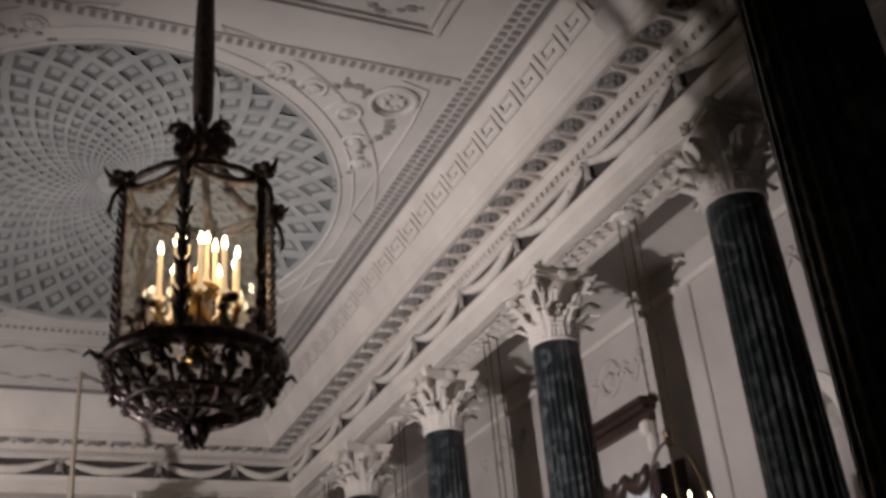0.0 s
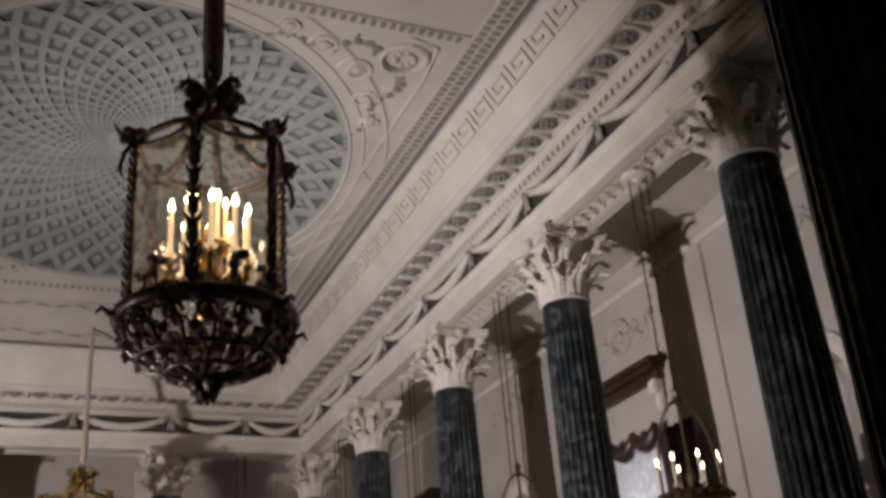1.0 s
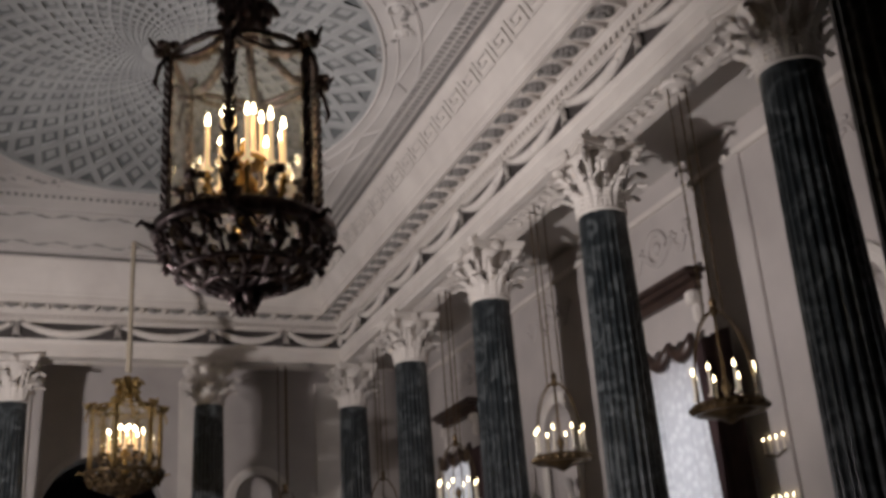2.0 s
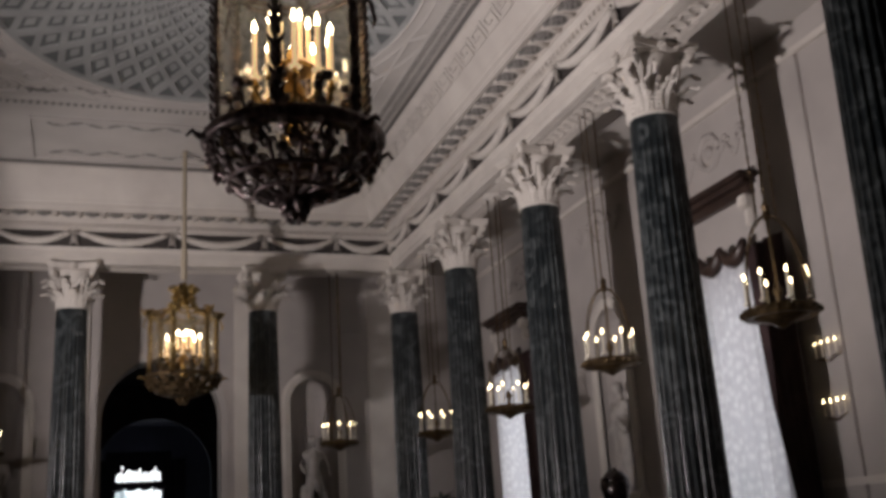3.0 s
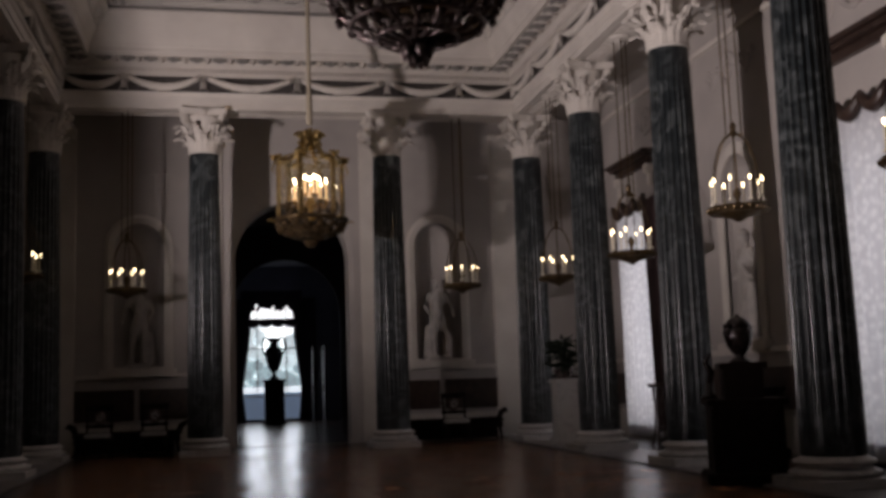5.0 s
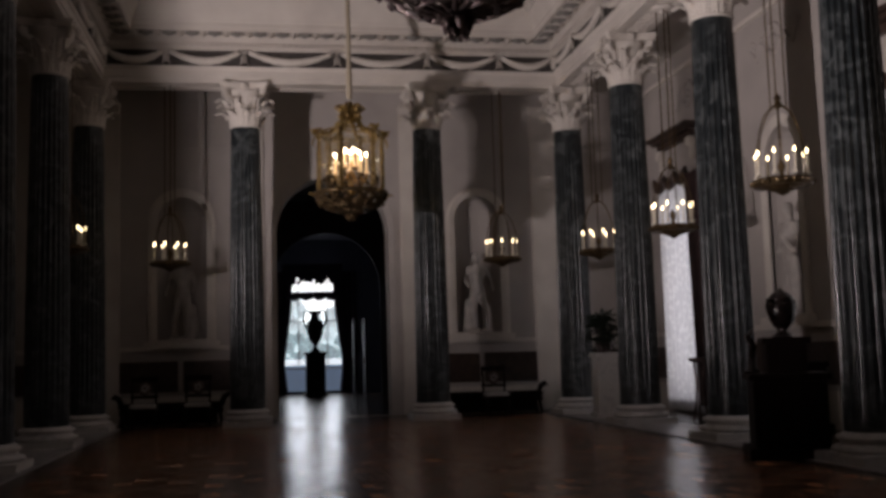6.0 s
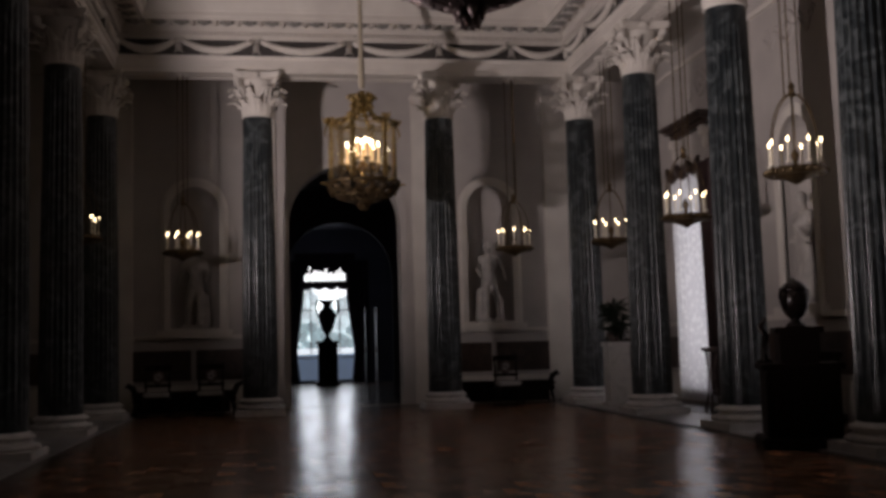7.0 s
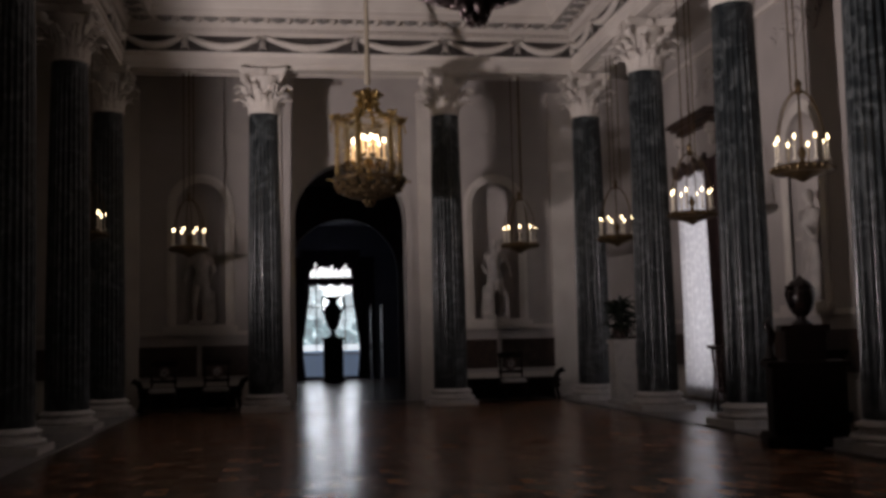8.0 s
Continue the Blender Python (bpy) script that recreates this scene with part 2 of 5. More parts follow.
for name, x in (("pavement_east", XR), ("pavement_west", XL)):
    structure(name, box(bmesh.new(), x - 0.6, x + 0.6, YN - 0.6, YF + 0.6, -0.05, 0.022, 0.006), STONE, "grey stone border under the row of columns", category="pavement")

NICHE_W, NICHE_Z0, NICHE_Z1 = 1.12, 1.9, 5.25
NICHES_F = [CX - 3.52, CX + 3.52]
NICHES_R = [BAYS_Y[1], BAYS_Y[3]]
WINDOWS_R = [BAYS_Y[0] + 0.65, BAYS_Y[2], BAYS_Y[4]]
TOP = 9.6


def niche_hole(u):
    return arch_loop(u, NICHE_W, NICHE_Z0, NICHE_Z1, True)


DOOR_F = arch_loop(CX, 2.66, 0.0, 5.75, True)
wall_far = structure("wall_north", pierced(WALL_L - 0.7, WALL_R + 0.7, -0.1, TOP, [[(u, z if z > 0.1 else -0.02) for u, z in DOOR_F]] + [niche_hole(u) for u in NICHES_F], 0.7),
                     WALL, "pale stucco end wall with an arched doorway and two niches", FAR_M, "wall")
wall_right = structure("wall_east", pierced(-WALL_F, -WALL_N, 0, TOP, [niche_hole(-y) for y in NICHES_R] + [arch_loop(-y, 1.9, 0.32, 4.85, False) for y in WINDOWS_R], 0.7),
                       WALL, "pale stucco side wall with curtained windows and statue niches", RIGHT_M, "wall")
wall_left = structure("wall_west", pierced(WALL_N, WALL_F, 0, TOP, [niche_hole(y) for y in BAYS_Y[:4]], 0.7),
                      WALL, "pale stucco side wall with niches, unlit", LEFT_M, "wall")
structure("wall_south", pierced(-WALL_R - 0.7, -WALL_L + 0.7, 0, TOP, [], 0.7), WALL, "plain pale stucco end wall", NEAR_M, "wall")


def niche_shell(u, parent):
    """The hollow half-round back of a niche with its quarter-sphere head."""
    bm = bmesh.new()
    r, n, k = NICHE_W / 2, 12, 6
    top = NICHE_Z1 - r
    rows = [[(r * math.cos(math.pi * i / n), r * math.sin(math.pi * i / n), z) for i in range(n + 1)] for z in (NICHE_Z0, top)]
    for j in range(1, k + 1):
        b = math.pi / 2 * j / k
        rows.append([(r * math.cos(math.pi * i / n) * math.cos(b) if j < k else 0.0, r * math.sin(math.pi * i / n) * math.cos(b), top + r * math.sin(b)) for i in range(n + 1)])
    vs = [[bm.verts.new((u + x * 1.01, y * 0.9 + 0.02, z)) for x, y, z in row] for row in rows]
    for a, b in zip(vs, vs[1:]):
        for i in range(n):
            bm.faces.new((a[i], a[i + 1], b[i + 1], b[i]))
    bm.faces.new(vs[0])
    part("niche_back", bm, WALL, parent, "shadowed half-round niche", smooth=False)


def panel_strip(u0, u1, z0, z1, depth, parent, mat, name, label=""):
    part(name, box(bmesh.new(), u0, u1, -depth, 0.03, z0, z1, min(0.012, depth * 0.4)), mat, parent, label)


def frame_niche(u, parent):
    niche_shell(u, parent)
    part("niche_frame", ring_of(arch_loop(u, NICHE_W + 0.42, NICHE_Z0 - 0.02, NICHE_Z1 + 0.21, True), arch_loop(u, NICHE_W, NICHE_Z0 + 0.02, NICHE_Z1, True), 0.07), STUCCO, parent)
    panel_strip(u - 0.85, u + 0.85, NICHE_Z0 - 0.2, NICHE_Z0 - 0.02, 0.16, parent, STUCCO, "niche_sill")


for u in NICHES_F:
    frame_niche(u, wall_far)
for y in NICHES_R:
    frame_niche(-y, wall_right)
for y in BAYS_Y[:4]:
    frame_niche(y, wall_left)

# wall mouldings and dado, stopped by the door and the windows
for a, b in ((WALL_L, CX - 1.62), (CX + 1.62, WALL_R)):
    panel_strip(a, b, 6.42, 6.5, 0.025, wall_far, WALL, "string_moulding")
    panel_strip(a, b, 1.66, 1.76, 0.07, wall_far, STUCCO, "dado_rail")
    panel_strip(a, b, 0.0, 0.62, 0.05, wall_far, STUCCO, "skirting")
    n = 3
    for k in range(n):
        w = (b - a) / n
        part("dado_panel", box(bmesh.new(), a + w * k + 0.06, a + w * (k + 1) - 0.06, -0.045, 0.03, 0.72, 1.42, 0.012), DADO, wall_far, "dark brown marble dado panel")
stops = sorted([-WALL_F] + [e for y in WINDOWS_R for e in (-y - 1.0, -y + 1.0)] + [-WALL_N])
for a, b in zip(stops[::2], stops[1::2]):
    panel_strip(a, b, 1.66, 1.76, 0.07, wall_right, STUCCO, "dado_rail")
    panel_strip(a, b, 0.0, 0.62, 0.05, wall_right, STUCCO, "skirting")
    part("dado_panel", box(bmesh.new(), a + 0.1, b - 0.1, -0.045, 0.03, 0.72, 1.42, 0.012), DADO, wall_right, "dark brown marble dado panel")
panel_strip(-WALL_F, -WALL_N, 7.42, 7.52, 0.08, wall_right, STUCCO, "string_moulding")


def relief_mesh():
    """A stucco wreath with two leafy scrolls."""
    bm = bmesh.new()
    tube(bm, [(0.26 * math.cos(a), -0.01, 0.26 * math.sin(a)) for a in [2 * math.pi * j / 18 for j in range(19)]], 0.05, 5, [1 + 0.25 * (j % 2) for j in range(19)])
    ball(bm, (0, -0.01, 0), 0.12, 1, (1, 0.5, 1))
    for sx in (-1, 1):
        tube(bm, [(sx * (0.3 + 0.5 * i / 10), -0.01, -0.12 + 0.14 * math.sin(i * 0.7)) for i in range(11)], 0.035, 5)
        for i in range(7):
            ball(bm, (sx * (0.36 + 0.075 * i), -0.01, -0.05 + 0.16 * math.sin(i * 1.3)), 0.06, 1, (1.1, 0.5, 0.8))
        tube(bm, [(sx * 0.82 + p[0], -0.01, 0.03 + p[2]) for p in scroll(12, 0.14, 0.03, 1.3)], 0.03, 5)
    return mesh_of("wall_relief", bm, WALL, True)


RELIEF = relief_mesh()
for y in BAYS_Y:
    part("wall_relief", RELIEF, None, wall_right, "pale stucco wreath relief", m=Matrix.Translation((-y, 0, 6.85)))

# flat pilasters of the wall behind each column
for x in (CX - 2.0, CX + 2.0, XR, XL):
    panel_strip(x - 0.36, x + 0.36, 0.62, 7.5, 0.09, wall_far, STUCCO, "pilaster")
for y in ROWS_Y[1:]:
    panel_strip(-y - 0.36, -y + 0.36, 0.62, 7.5, 0.045, wall_right, WALL, "pilaster")

# architrave moulding round the far doorway
part("door_moulding", ring_of(arch_loop(CX, 3.1, 0.0, 5.97, True, 20), arch_loop(CX, 2.66, 0.01, 5.75, True, 20), 0.03), WALL, wall_far)


def sweep(profile, o_sign=1):
    """A moulding of (inward offset, z) run round the rows of columns, mitred at the corners."""
    bm = bmesh.new()
    lines = []
    for o, z in profile:
        lines.append([bm.verts.new(p) for p in ((XL + o, YN + o, z), (XR - o, YN + o, z), (XR - o, YF - o, z), (XL + o, YF - o, z))])
    for a, b in zip(lines, lines[1:]):
        for i in range(4):
            bm.faces.new((a[i], a[(i + 1) % 4], b[(i + 1) % 4], b[i]))
    return bm


COVE = [(1.04 + 0.36 * i / 6, 8.55 + 0.52 * i / 6 + 0.05 * math.sin(math.pi * i / 6)) for i in range(7)]
architrave = structure("trim_architrave", sweep([(-0.33, 7.9), (-0.33, 7.35), (-0.2, 7.35), (-0.2, 7.38), (0.2, 7.38), (0.2, 7.35), (0.33, 7.35), (0.33, 7.45), (0.355, 7.455), (0.355, 7.62), (0.39, 7.65), (0.41, 7.7), (0.33, 7.705)]),
                       STUCCO, "white stucco architrave carried by the columns", category="architrave")
frieze = structure("trim_frieze", sweep([(0.33, 7.7), (0.33, 8.08)]), FRIEZE, "dark frieze behind white stucco festoons", category="frieze")
cornice = structure("trim_cornice", sweep([(0.33, 8.06), (0.38, 8.065), (0.39, 8.1), (0.42, 8.105), (0.42, 8.22), (0.47, 8.26), (0.5, 8.3), (0.54, 8.305), (0.54, 8.33), (0.92, 8.33), (0.92, 8.3),
                                     (0.98, 8.3), (0.98, 8.36), (1.0, 8.37), (1.0, 8.47), (1.02, 8.49), (1.04, 8.55)] + COVE[1:] + [(1.42, 9.1), (1.42, 9.14)]),
                    STUCCO, "deep white stucco cornice with rosettes and a cove", category="cornice")
# the groove's shadow is put in as a grey strip
structure("trim_groove", sweep([(1.42, 9.14), (1.39, 9.15), (1.39, 9.2), (1.46, 9.2)]), RELIEF_SHADE, "grey strip for the shadow line at the ceiling's edge", category="moulding")
sides = [("south", Matrix.Translation((XL, YN, 0)), XR - XL, (1, 0), (0, 1)), ("east", Matrix.Translation((XR, YN, 0)), YF - YN, (0, 1), (-1, 0)),
         ("north", Matrix.Translation((XR, YF, 0)), XR - XL, (-1, 0), (0, -1)), ("west", Matrix.Translation((XL, YF, 0)), YF - YN, (0, -1), (1, 0))]


def side_pose(side, s, o, z):
    """A pose on one side of the entablature: x runs along it, y into the hall."""
    _, m, _, a, b = side
    p = m @ Vector((a[0] * s + b[0] * o, a[1] * s + b[1] * o, z))
    return Matrix(((a[0], b[0], 0, p.x), (a[1], b[1], 0, p.y), (0, 0, 1, p.z), (0, 0, 0, 1)))


def rosette_mesh():
    """A flower in a round sunk coffer, one petal curled over its rim."""
    bm = bmesh.new()
    lathe(bm, [(0.152, 0.004), (0.152, -0.012), (0.125, -0.006), (0.02, -0.004)], 18)
    for i in range(7):
        a = 2 * math.pi * i / 7
        ball(bm, (0.08 * math.cos(a), 0.08 * math.sin(a), -0.02), 0.044, 1, (1, 1, 0.7))
    ball(bm, (0, 0, -0.045), 0.045, 1)
    tube(bm, [(0.07, 0.09, -0.02), (0.11, 0.14, -0.04), (0.06, 0.17, -0.045), (0.02, 0.145, -0.035)], 0.026, 5, [1, 1, 0.9, 0.5])
    # grey stands for the shade in the sunk coffer
    return mesh_of("rosette", bm, RELIEF_SHADE)


def modillion_mesh():
    """The small scrolled bracket between two rosettes."""
    bm = bmesh.new()
    box(bm, -0.03, 0.03, -0.19, 0.15, -0.018, 0.01, 0.005)
    tube(bm, [(0, -0.17, -0.02), (0, -0.08, -0.034), (0, 0.05, -0.022), (0, 0.13, -0.028), (0, 0.16, -0.012)], 0.026, 6, [1.1, 1, 0.7, 0.8, 0.6])
    return mesh_of("modillion", bm, STUCCO, True)


def swag_mesh(w):
    """A fruit garland slung between two ribbon bows with drops."""
    bm = bmesh.new()
    for s, d in ((0.075, 0.0), (0.045, 0.075)):
        pts = [((i / 16 - 0.5) * w * 0.9, 0.06, 0.31 - d * 0.6 - (0.22 - d) * (1 - (2 * i / 16 - 1) ** 2)) for i in range(17)]
        tube(bm, pts, s * 1.15, 7, [0.35 + 0.65 * math.sin(math.pi * (0.08 + 0.84 * i / 16)) + 0.1 * (i % 2) for i in range(17)])
    for i in range(15):
        f = (i + 0.5) / 15
        ball(bm, ((f - 0.5) * w * 0.86, 0.11, 0.28 - 0.2 * (1 - (2 * f - 1) ** 2) + 0.03 * math.sin(i * 2.4)), 0.03 + 0.022 * math.sin(math.pi * f), 1, (1.2, 0.7, 0.9))
    for sx in (-0.5, 0.5):
        x = sx * w
        ball(bm, (x, 0.06, 0.3), 0.05, 1, (1, 0.7, 1))
        for k in (-1, 1):
            tube(bm, [(x, 0.06, 0.3), (x + k * 0.07, 0.07, 0.36), (x + k * 0.13, 0.06, 0.33), (x + k * 0.1, 0.06, 0.27), (x, 0.06, 0.29)], 0.024, 5)
            tube(bm, [(x, 0.06, 0.28), (x + k * 0.05, 0.06, 0.18), (x + k * 0.035, 0.06, 0.1), (x + k * 0.09, 0.06, 0.03)], 0.026, 5, [0.8, 1, 1, 0.4])
        tube(bm, [(x, 0.06, 0.28), (x + 0.01, 0.06, 0.17), (x - 0.005, 0.06, 0.06)], 0.035, 6, [0.5, 1, 0.45])
    return mesh_of("festoon", bm, STUCCO, True)


def key_mesh():
    """One turn of the meander in the cove."""
    bm = bmesh.new()
    for x0, x1, z0, z1 in ((-0.2, 0.16, 0.0, 0.035), (-0.2, -0.165, 0.035, 0.22), (-0.165, 0.09, 0.19, 0.22), (0.055, 0.09, 0.09, 0.19), (-0.08, 0.055, 0.09, 0.12), (0.16, 0.195, 0.0, 0.25)):
        box(bm, x0, x1, -0.012, 0.012, z0, z1)
    return mesh_of("meander", bm, MEANDER)


ROSETTE, KEY, MODILLION = rosette_mesh(), key_mesh(), modillion_mesh()
for side in sides:
    name, _, length, _, _ = side
    span = length - 1.1
    n = round(span / 0.473)
    for i in range(n):
        part("rosette", ROSETTE, None, cornice, m=side_pose(side, 0.55 + span * (i + 0.5) / n, 0.73, 8.325))
        part("modillion", MODILLION, None, cornice, m=side_pose(side, 0.55 + span * i / n, 0.73, 8.325))
    # festoons hang from bows over each column and midway between
    axes = sorted(y - YN for y in ROWS_Y) if name in ("east", "west") else [0, XR - CX - 2.0, XR - CX + 2.0, length]
    if name == "west":
        axes = [length - v for v in reversed(axes)]
    nodes = [0.33] + [v for p, q in zip(axes, axes[1:]) for v in ((p + q) / 2, q)][:-1] + [length - 0.33]
    for p, q in zip(nodes, nodes[1:]):
        part("festoon", swag_mesh(q - p), None, frieze, m=side_pose(side, (p + q) / 2, 0.33, 7.72))
    bm = bmesh.new()
    d = round((length - 0.84) / 0.135)
    for i in range(d):
        s = 0.42 + (length - 0.84) * (i + 0.5) / d
        box(bm, s - 0.042, s + 0.042, 0.40, 0.468, 8.12, 8.205)
    ob = part("dentil_course", bm, STUCCO, cornice, m=side_pose(side, 0, 0, 0))
    ob["kind"] = "stuff"
    n = round((length - 2.6) / 0.55)
    if name in ("north", "south"):
        continue
    tilt = Matrix.Rotation(math.atan2(0.36, 0.52), 4, "X").inverted()
    for i in range(n):
        part("meander", KEY, None, cornice, m=side_pose(side, 1.3 + (length - 2.6) * (i + 0.5) / n, 1.185, 8.765) @ tilt @ Matrix.Diagonal((1.2, 1.0, 1.15, 1)))

# soffit panels under the architrave, with raised guilloche rings
def guilloche_mesh(length):
    bm = bmesh.new()
    for s in (-0.17, 0.17):
        box(bm, -length / 2, length / 2, s - 0.015, s + 0.015, -0.025, 0.0)
    n = int(length / 0.2)
    for i in range(n):
        x = -length / 2 + length * (i + 0.5) / n
        tube(bm, [(x + 0.09 * math.cos(a), 0.11 * math.sin(a), -0.012) for a in [2 * math.pi * j / 10 for j in range(11)]], 0.018, 4)
    return mesh_of("guilloche_panel", bm, STUCCO)


GUILLOCHE = guilloche_mesh(BAY - 1.1)
for y in BAYS_Y:
    for x in (XR, XL):
        part("guilloche_panel", GUILLOCHE, None, architrave, m=Matrix.Translation((x, y, 7.38)) @ Matrix.Rotation(radians(90), 4, "Z"))

# ceilings
AISLE_Z = 7.9
bm = bmesh.new()
for x0, x1, y0, y1 in ((XR + 0.31, WALL_R + 0.1, WALL_N, WALL_F), (WALL_L - 0.1, XL - 0.31, WALL_N, WALL_F), (XL - 0.3, XR + 0.3, YF + 0.31, WALL_F + 0.1), (XL - 0.3, XR + 0.3, WALL_N, YN - 0.31)):
    box(bm, x0, x1, y0, y1, AISLE_Z, AISLE_Z + 0.12)
tagged(part("ceiling_aisle", bm, CEIL), "plain pale ceiling of the aisles behind the columns", "ceiling", kind="structure")

DX, DY, DOME_X, DOME_Y = 3.22, 3.98, CX - 0.17, 13.75


def ceiling_mesh():
    bm = bmesh.new()
    x0, x1, y0, y1 = XL + 1.46, XR - 1.46, YN + 1.46, YF - 1.46
    outer = [bm.verts.new(p) for p in ((x0, y0, Z_CEIL), (x1, y0, Z_CEIL), (x1, y1, Z_CEIL), (x0, y1, Z_CEIL))]
    n = 64
    inner = [bm.verts.new((DOME_X + DX * math.cos(2 * math.pi * i / n), DOME_Y + DY * math.sin(2 * math.pi * i / n), Z_CEIL)) for i in range(n)]
    edges = [bm.edges.new((outer[i], outer[(i + 1) % 4])) for i in range(4)] + [bm.edges.new((inner[i], inner[(i + 1) % n])) for i in range(n)]
    bmesh.ops.triangle_fill(bm, edges=edges, use_beauty=True, use_dissolve=False)
    return bm


ceiling = structure("ceiling", ceiling_mesh(), CEIL, "flat white ceiling with an oval coffered dome and stucco borders")


def dome_point(rho, a, lift=0.0):
    z = Z_CEIL + 0.52 * (1 - rho ** 2) ** 0.9 + lift
    return Vector((DOME_X + DX * rho * math.cos(a), DOME_Y + DY * rho * math.sin(a), z))


def dome_rim(k, a, sx, sy):
    return Vector((DOME_X + sx * DX * k * math.cos(a), DOME_Y + sy * DY * k * math.sin(a), Z_CEIL))


bm = bmesh.new()
nd = 64
prev = [bm.verts.new(dome_point(1.0, 2 * math.pi * i / nd)) for i in range(nd)]
for rho in (0.92, 0.8, 0.65, 0.5, 0.35, 0.2, 0.08):
    ring = [bm.verts.new(dome_point(rho, 2 * math.pi * i / nd, 0.03)) for i in range(nd)]
    for i in range(nd):
        bm.faces.new((prev[i], prev[(i + 1) % nd], ring[(i + 1) % nd], ring[i]))
    prev = ring
bm.faces.new(prev)
structure("ceiling_dome", bm, COFFER, "blue-grey ground of the oval coffered dome", category="dome")

# the diamond lattice of the dome, shrinking towards its middle
bm = bmesh.new()
N = 36
ratio = math.exp(-2 * math.pi / N * 0.66)
rho = 0.985
for i in range(N):
    a, h = 2 * math.pi * i / N, math.pi / N
    p0, p1, p2 = dome_point(rho, a, -0.01), dome_point(rho, a + 2 * h, -0.01), dome_point(rho * ratio, a + h, -0.01)
    q0, q1 = dome_point(1.0, a, -0.01), dome_point(1.0, a + 2 * h, -0.01)
    mid = (p0 + p1 + p2) / 3
    outer = [bm.verts.new(p) for p in (p0, p1, p2)]
    inner = [bm.verts.new(mid + (p - mid) * 0.6) for p in (p0, p1, p2)]
    for j in range(3):
        bm.faces.new((outer[j], outer[(j + 1) % 3], inner[(j + 1) % 3], inner[j]))
    bm.faces.new([bm.verts.new(p) for p in (p0, p1, q1, q0)])
for row in range(26):
    r_out, r_mid, r_in = rho, rho * ratio, rho * ratio ** 2
    if r_in < 0.07:
        break
    for i in range(N):
        a = 2 * math.pi * (i + 0.5 * (row % 2)) / N
        h = math.pi / N
        corners = [(r_out, a), (r_mid, a + h), (r_in, a), (r_mid, a - h)]

        def shrunk(k, lift):
            return [bm.verts.new(dome_point(r_mid + (r - r_mid) * k, a + (b - a) * k, lift)) for r, b in corners]
        o, p, q = shrunk(1.0, -0.012), shrunk(0.72, -0.014), shrunk(0.68, 0.03)
        for u, v in ((o, p), (p, q)):
            for j in range(4):
                bm.faces.new((u[j], u[(j + 1) % 4], v[(j + 1) % 4], v[j]))
        bm.faces.new(shrunk(0.36, 0.022))
    rho *= ratio
eye_ring = [bm.verts.new(dome_point(rho * ratio * 1.06, 2 * math.pi * i / 40, -0.012)) for i in range(40)]
bm.faces.new(eye_ring)
lattice = structure("ceiling_lattice", bm, RIB, "pale diamond lattice of the dome's coffers", category="coffers")
bm = bmesh.new()
for k, w in ((1.0, 0.03), (1.06, 0.022)):
    tube(bm, [(DOME_X + DX * k * math.cos(2 * math.pi * i / 64), DOME_Y + DY * k * math.sin(2 * math.pi * i / 64), Z_CEIL) for i in range(65)], w, 6)
structure("ceiling_ring", bm, CEIL, "round moulding at the rim of the oval dome", category="moulding")

# borders of the flat ceiling: toothed bands, panel frames
bm, dark = bmesh.new(), bmesh.new()
x0, x1 = CX - 3.42, CX + 3.42


def ceiling_band(ax, bx, ay, by, teeth, rows=1):
    """A raised flat band with rows of small teeth along it."""
    box(bm, min(ax, bx), max(ax, bx), min(ay, by), max(ay, by), Z_CEIL - 0.035, Z_CEIL + 0.005)
    along_x = abs(bx - ax) > abs(by - ay)
    length = abs(bx - ax) if along_x else abs(by - ay)
    for r in range(rows):
        for i in range(int(length / teeth)):
            s, o = (i + 0.5 + 0.5 * (r % 2)) * teeth, 0.025 + 0.15 * r
            if along_x:
                box(dark, ax + s - teeth * 0.26, ax + s + teeth * 0.26, ay + o, ay + o + 0.1, Z_CEIL - 0.05, Z_CEIL - 0.03)
            else:
                box(dark, ax + o, ax + o + 0.1, ay + s - teeth * 0.26, ay + s + teeth * 0.26, Z_CEIL - 0.05, Z_CEIL - 0.03)


for y in (9.3, 18.05):
    ceiling_band(x0, x1, y, y + 0.2, 0.125)
ceiling_band(x1 + 0.02, x1 + 0.36, YN + 1.5, YF - 1.5, 0.125, 2)
ceiling_band(x0 - 0.36, x0 - 0.02, YN + 1.5, YF - 1.5, 0.125, 2)
for ya, yb in ((5.3, 8.65), (18.8, 20.9)):
    for d, w in ((0.0, 0.07), (0.14, 0.03)) if ya < 10 else ((0.0, 0.025),):
        a, b, c, e = CX - 2.8 + d, CX + 2.8 - d, ya + d, yb - d
        box(bm, a, b, c, c + w, Z_CEIL - 0.05, Z_CEIL + 0.005)
        box(bm, a, b, e - w, e, Z_CEIL - 0.05, Z_CEIL + 0.005)
        box(bm, a, a + w, c + w, e - w, Z_CEIL - 0.05, Z_CEIL + 0.005)
        box(bm, b - w, b, c + w, e - w, Z_CEIL - 0.05, Z_CEIL + 0.005)
structure("ceiling_border", bm, CEIL, "raised stucco borders of the flat ceiling", category="moulding")
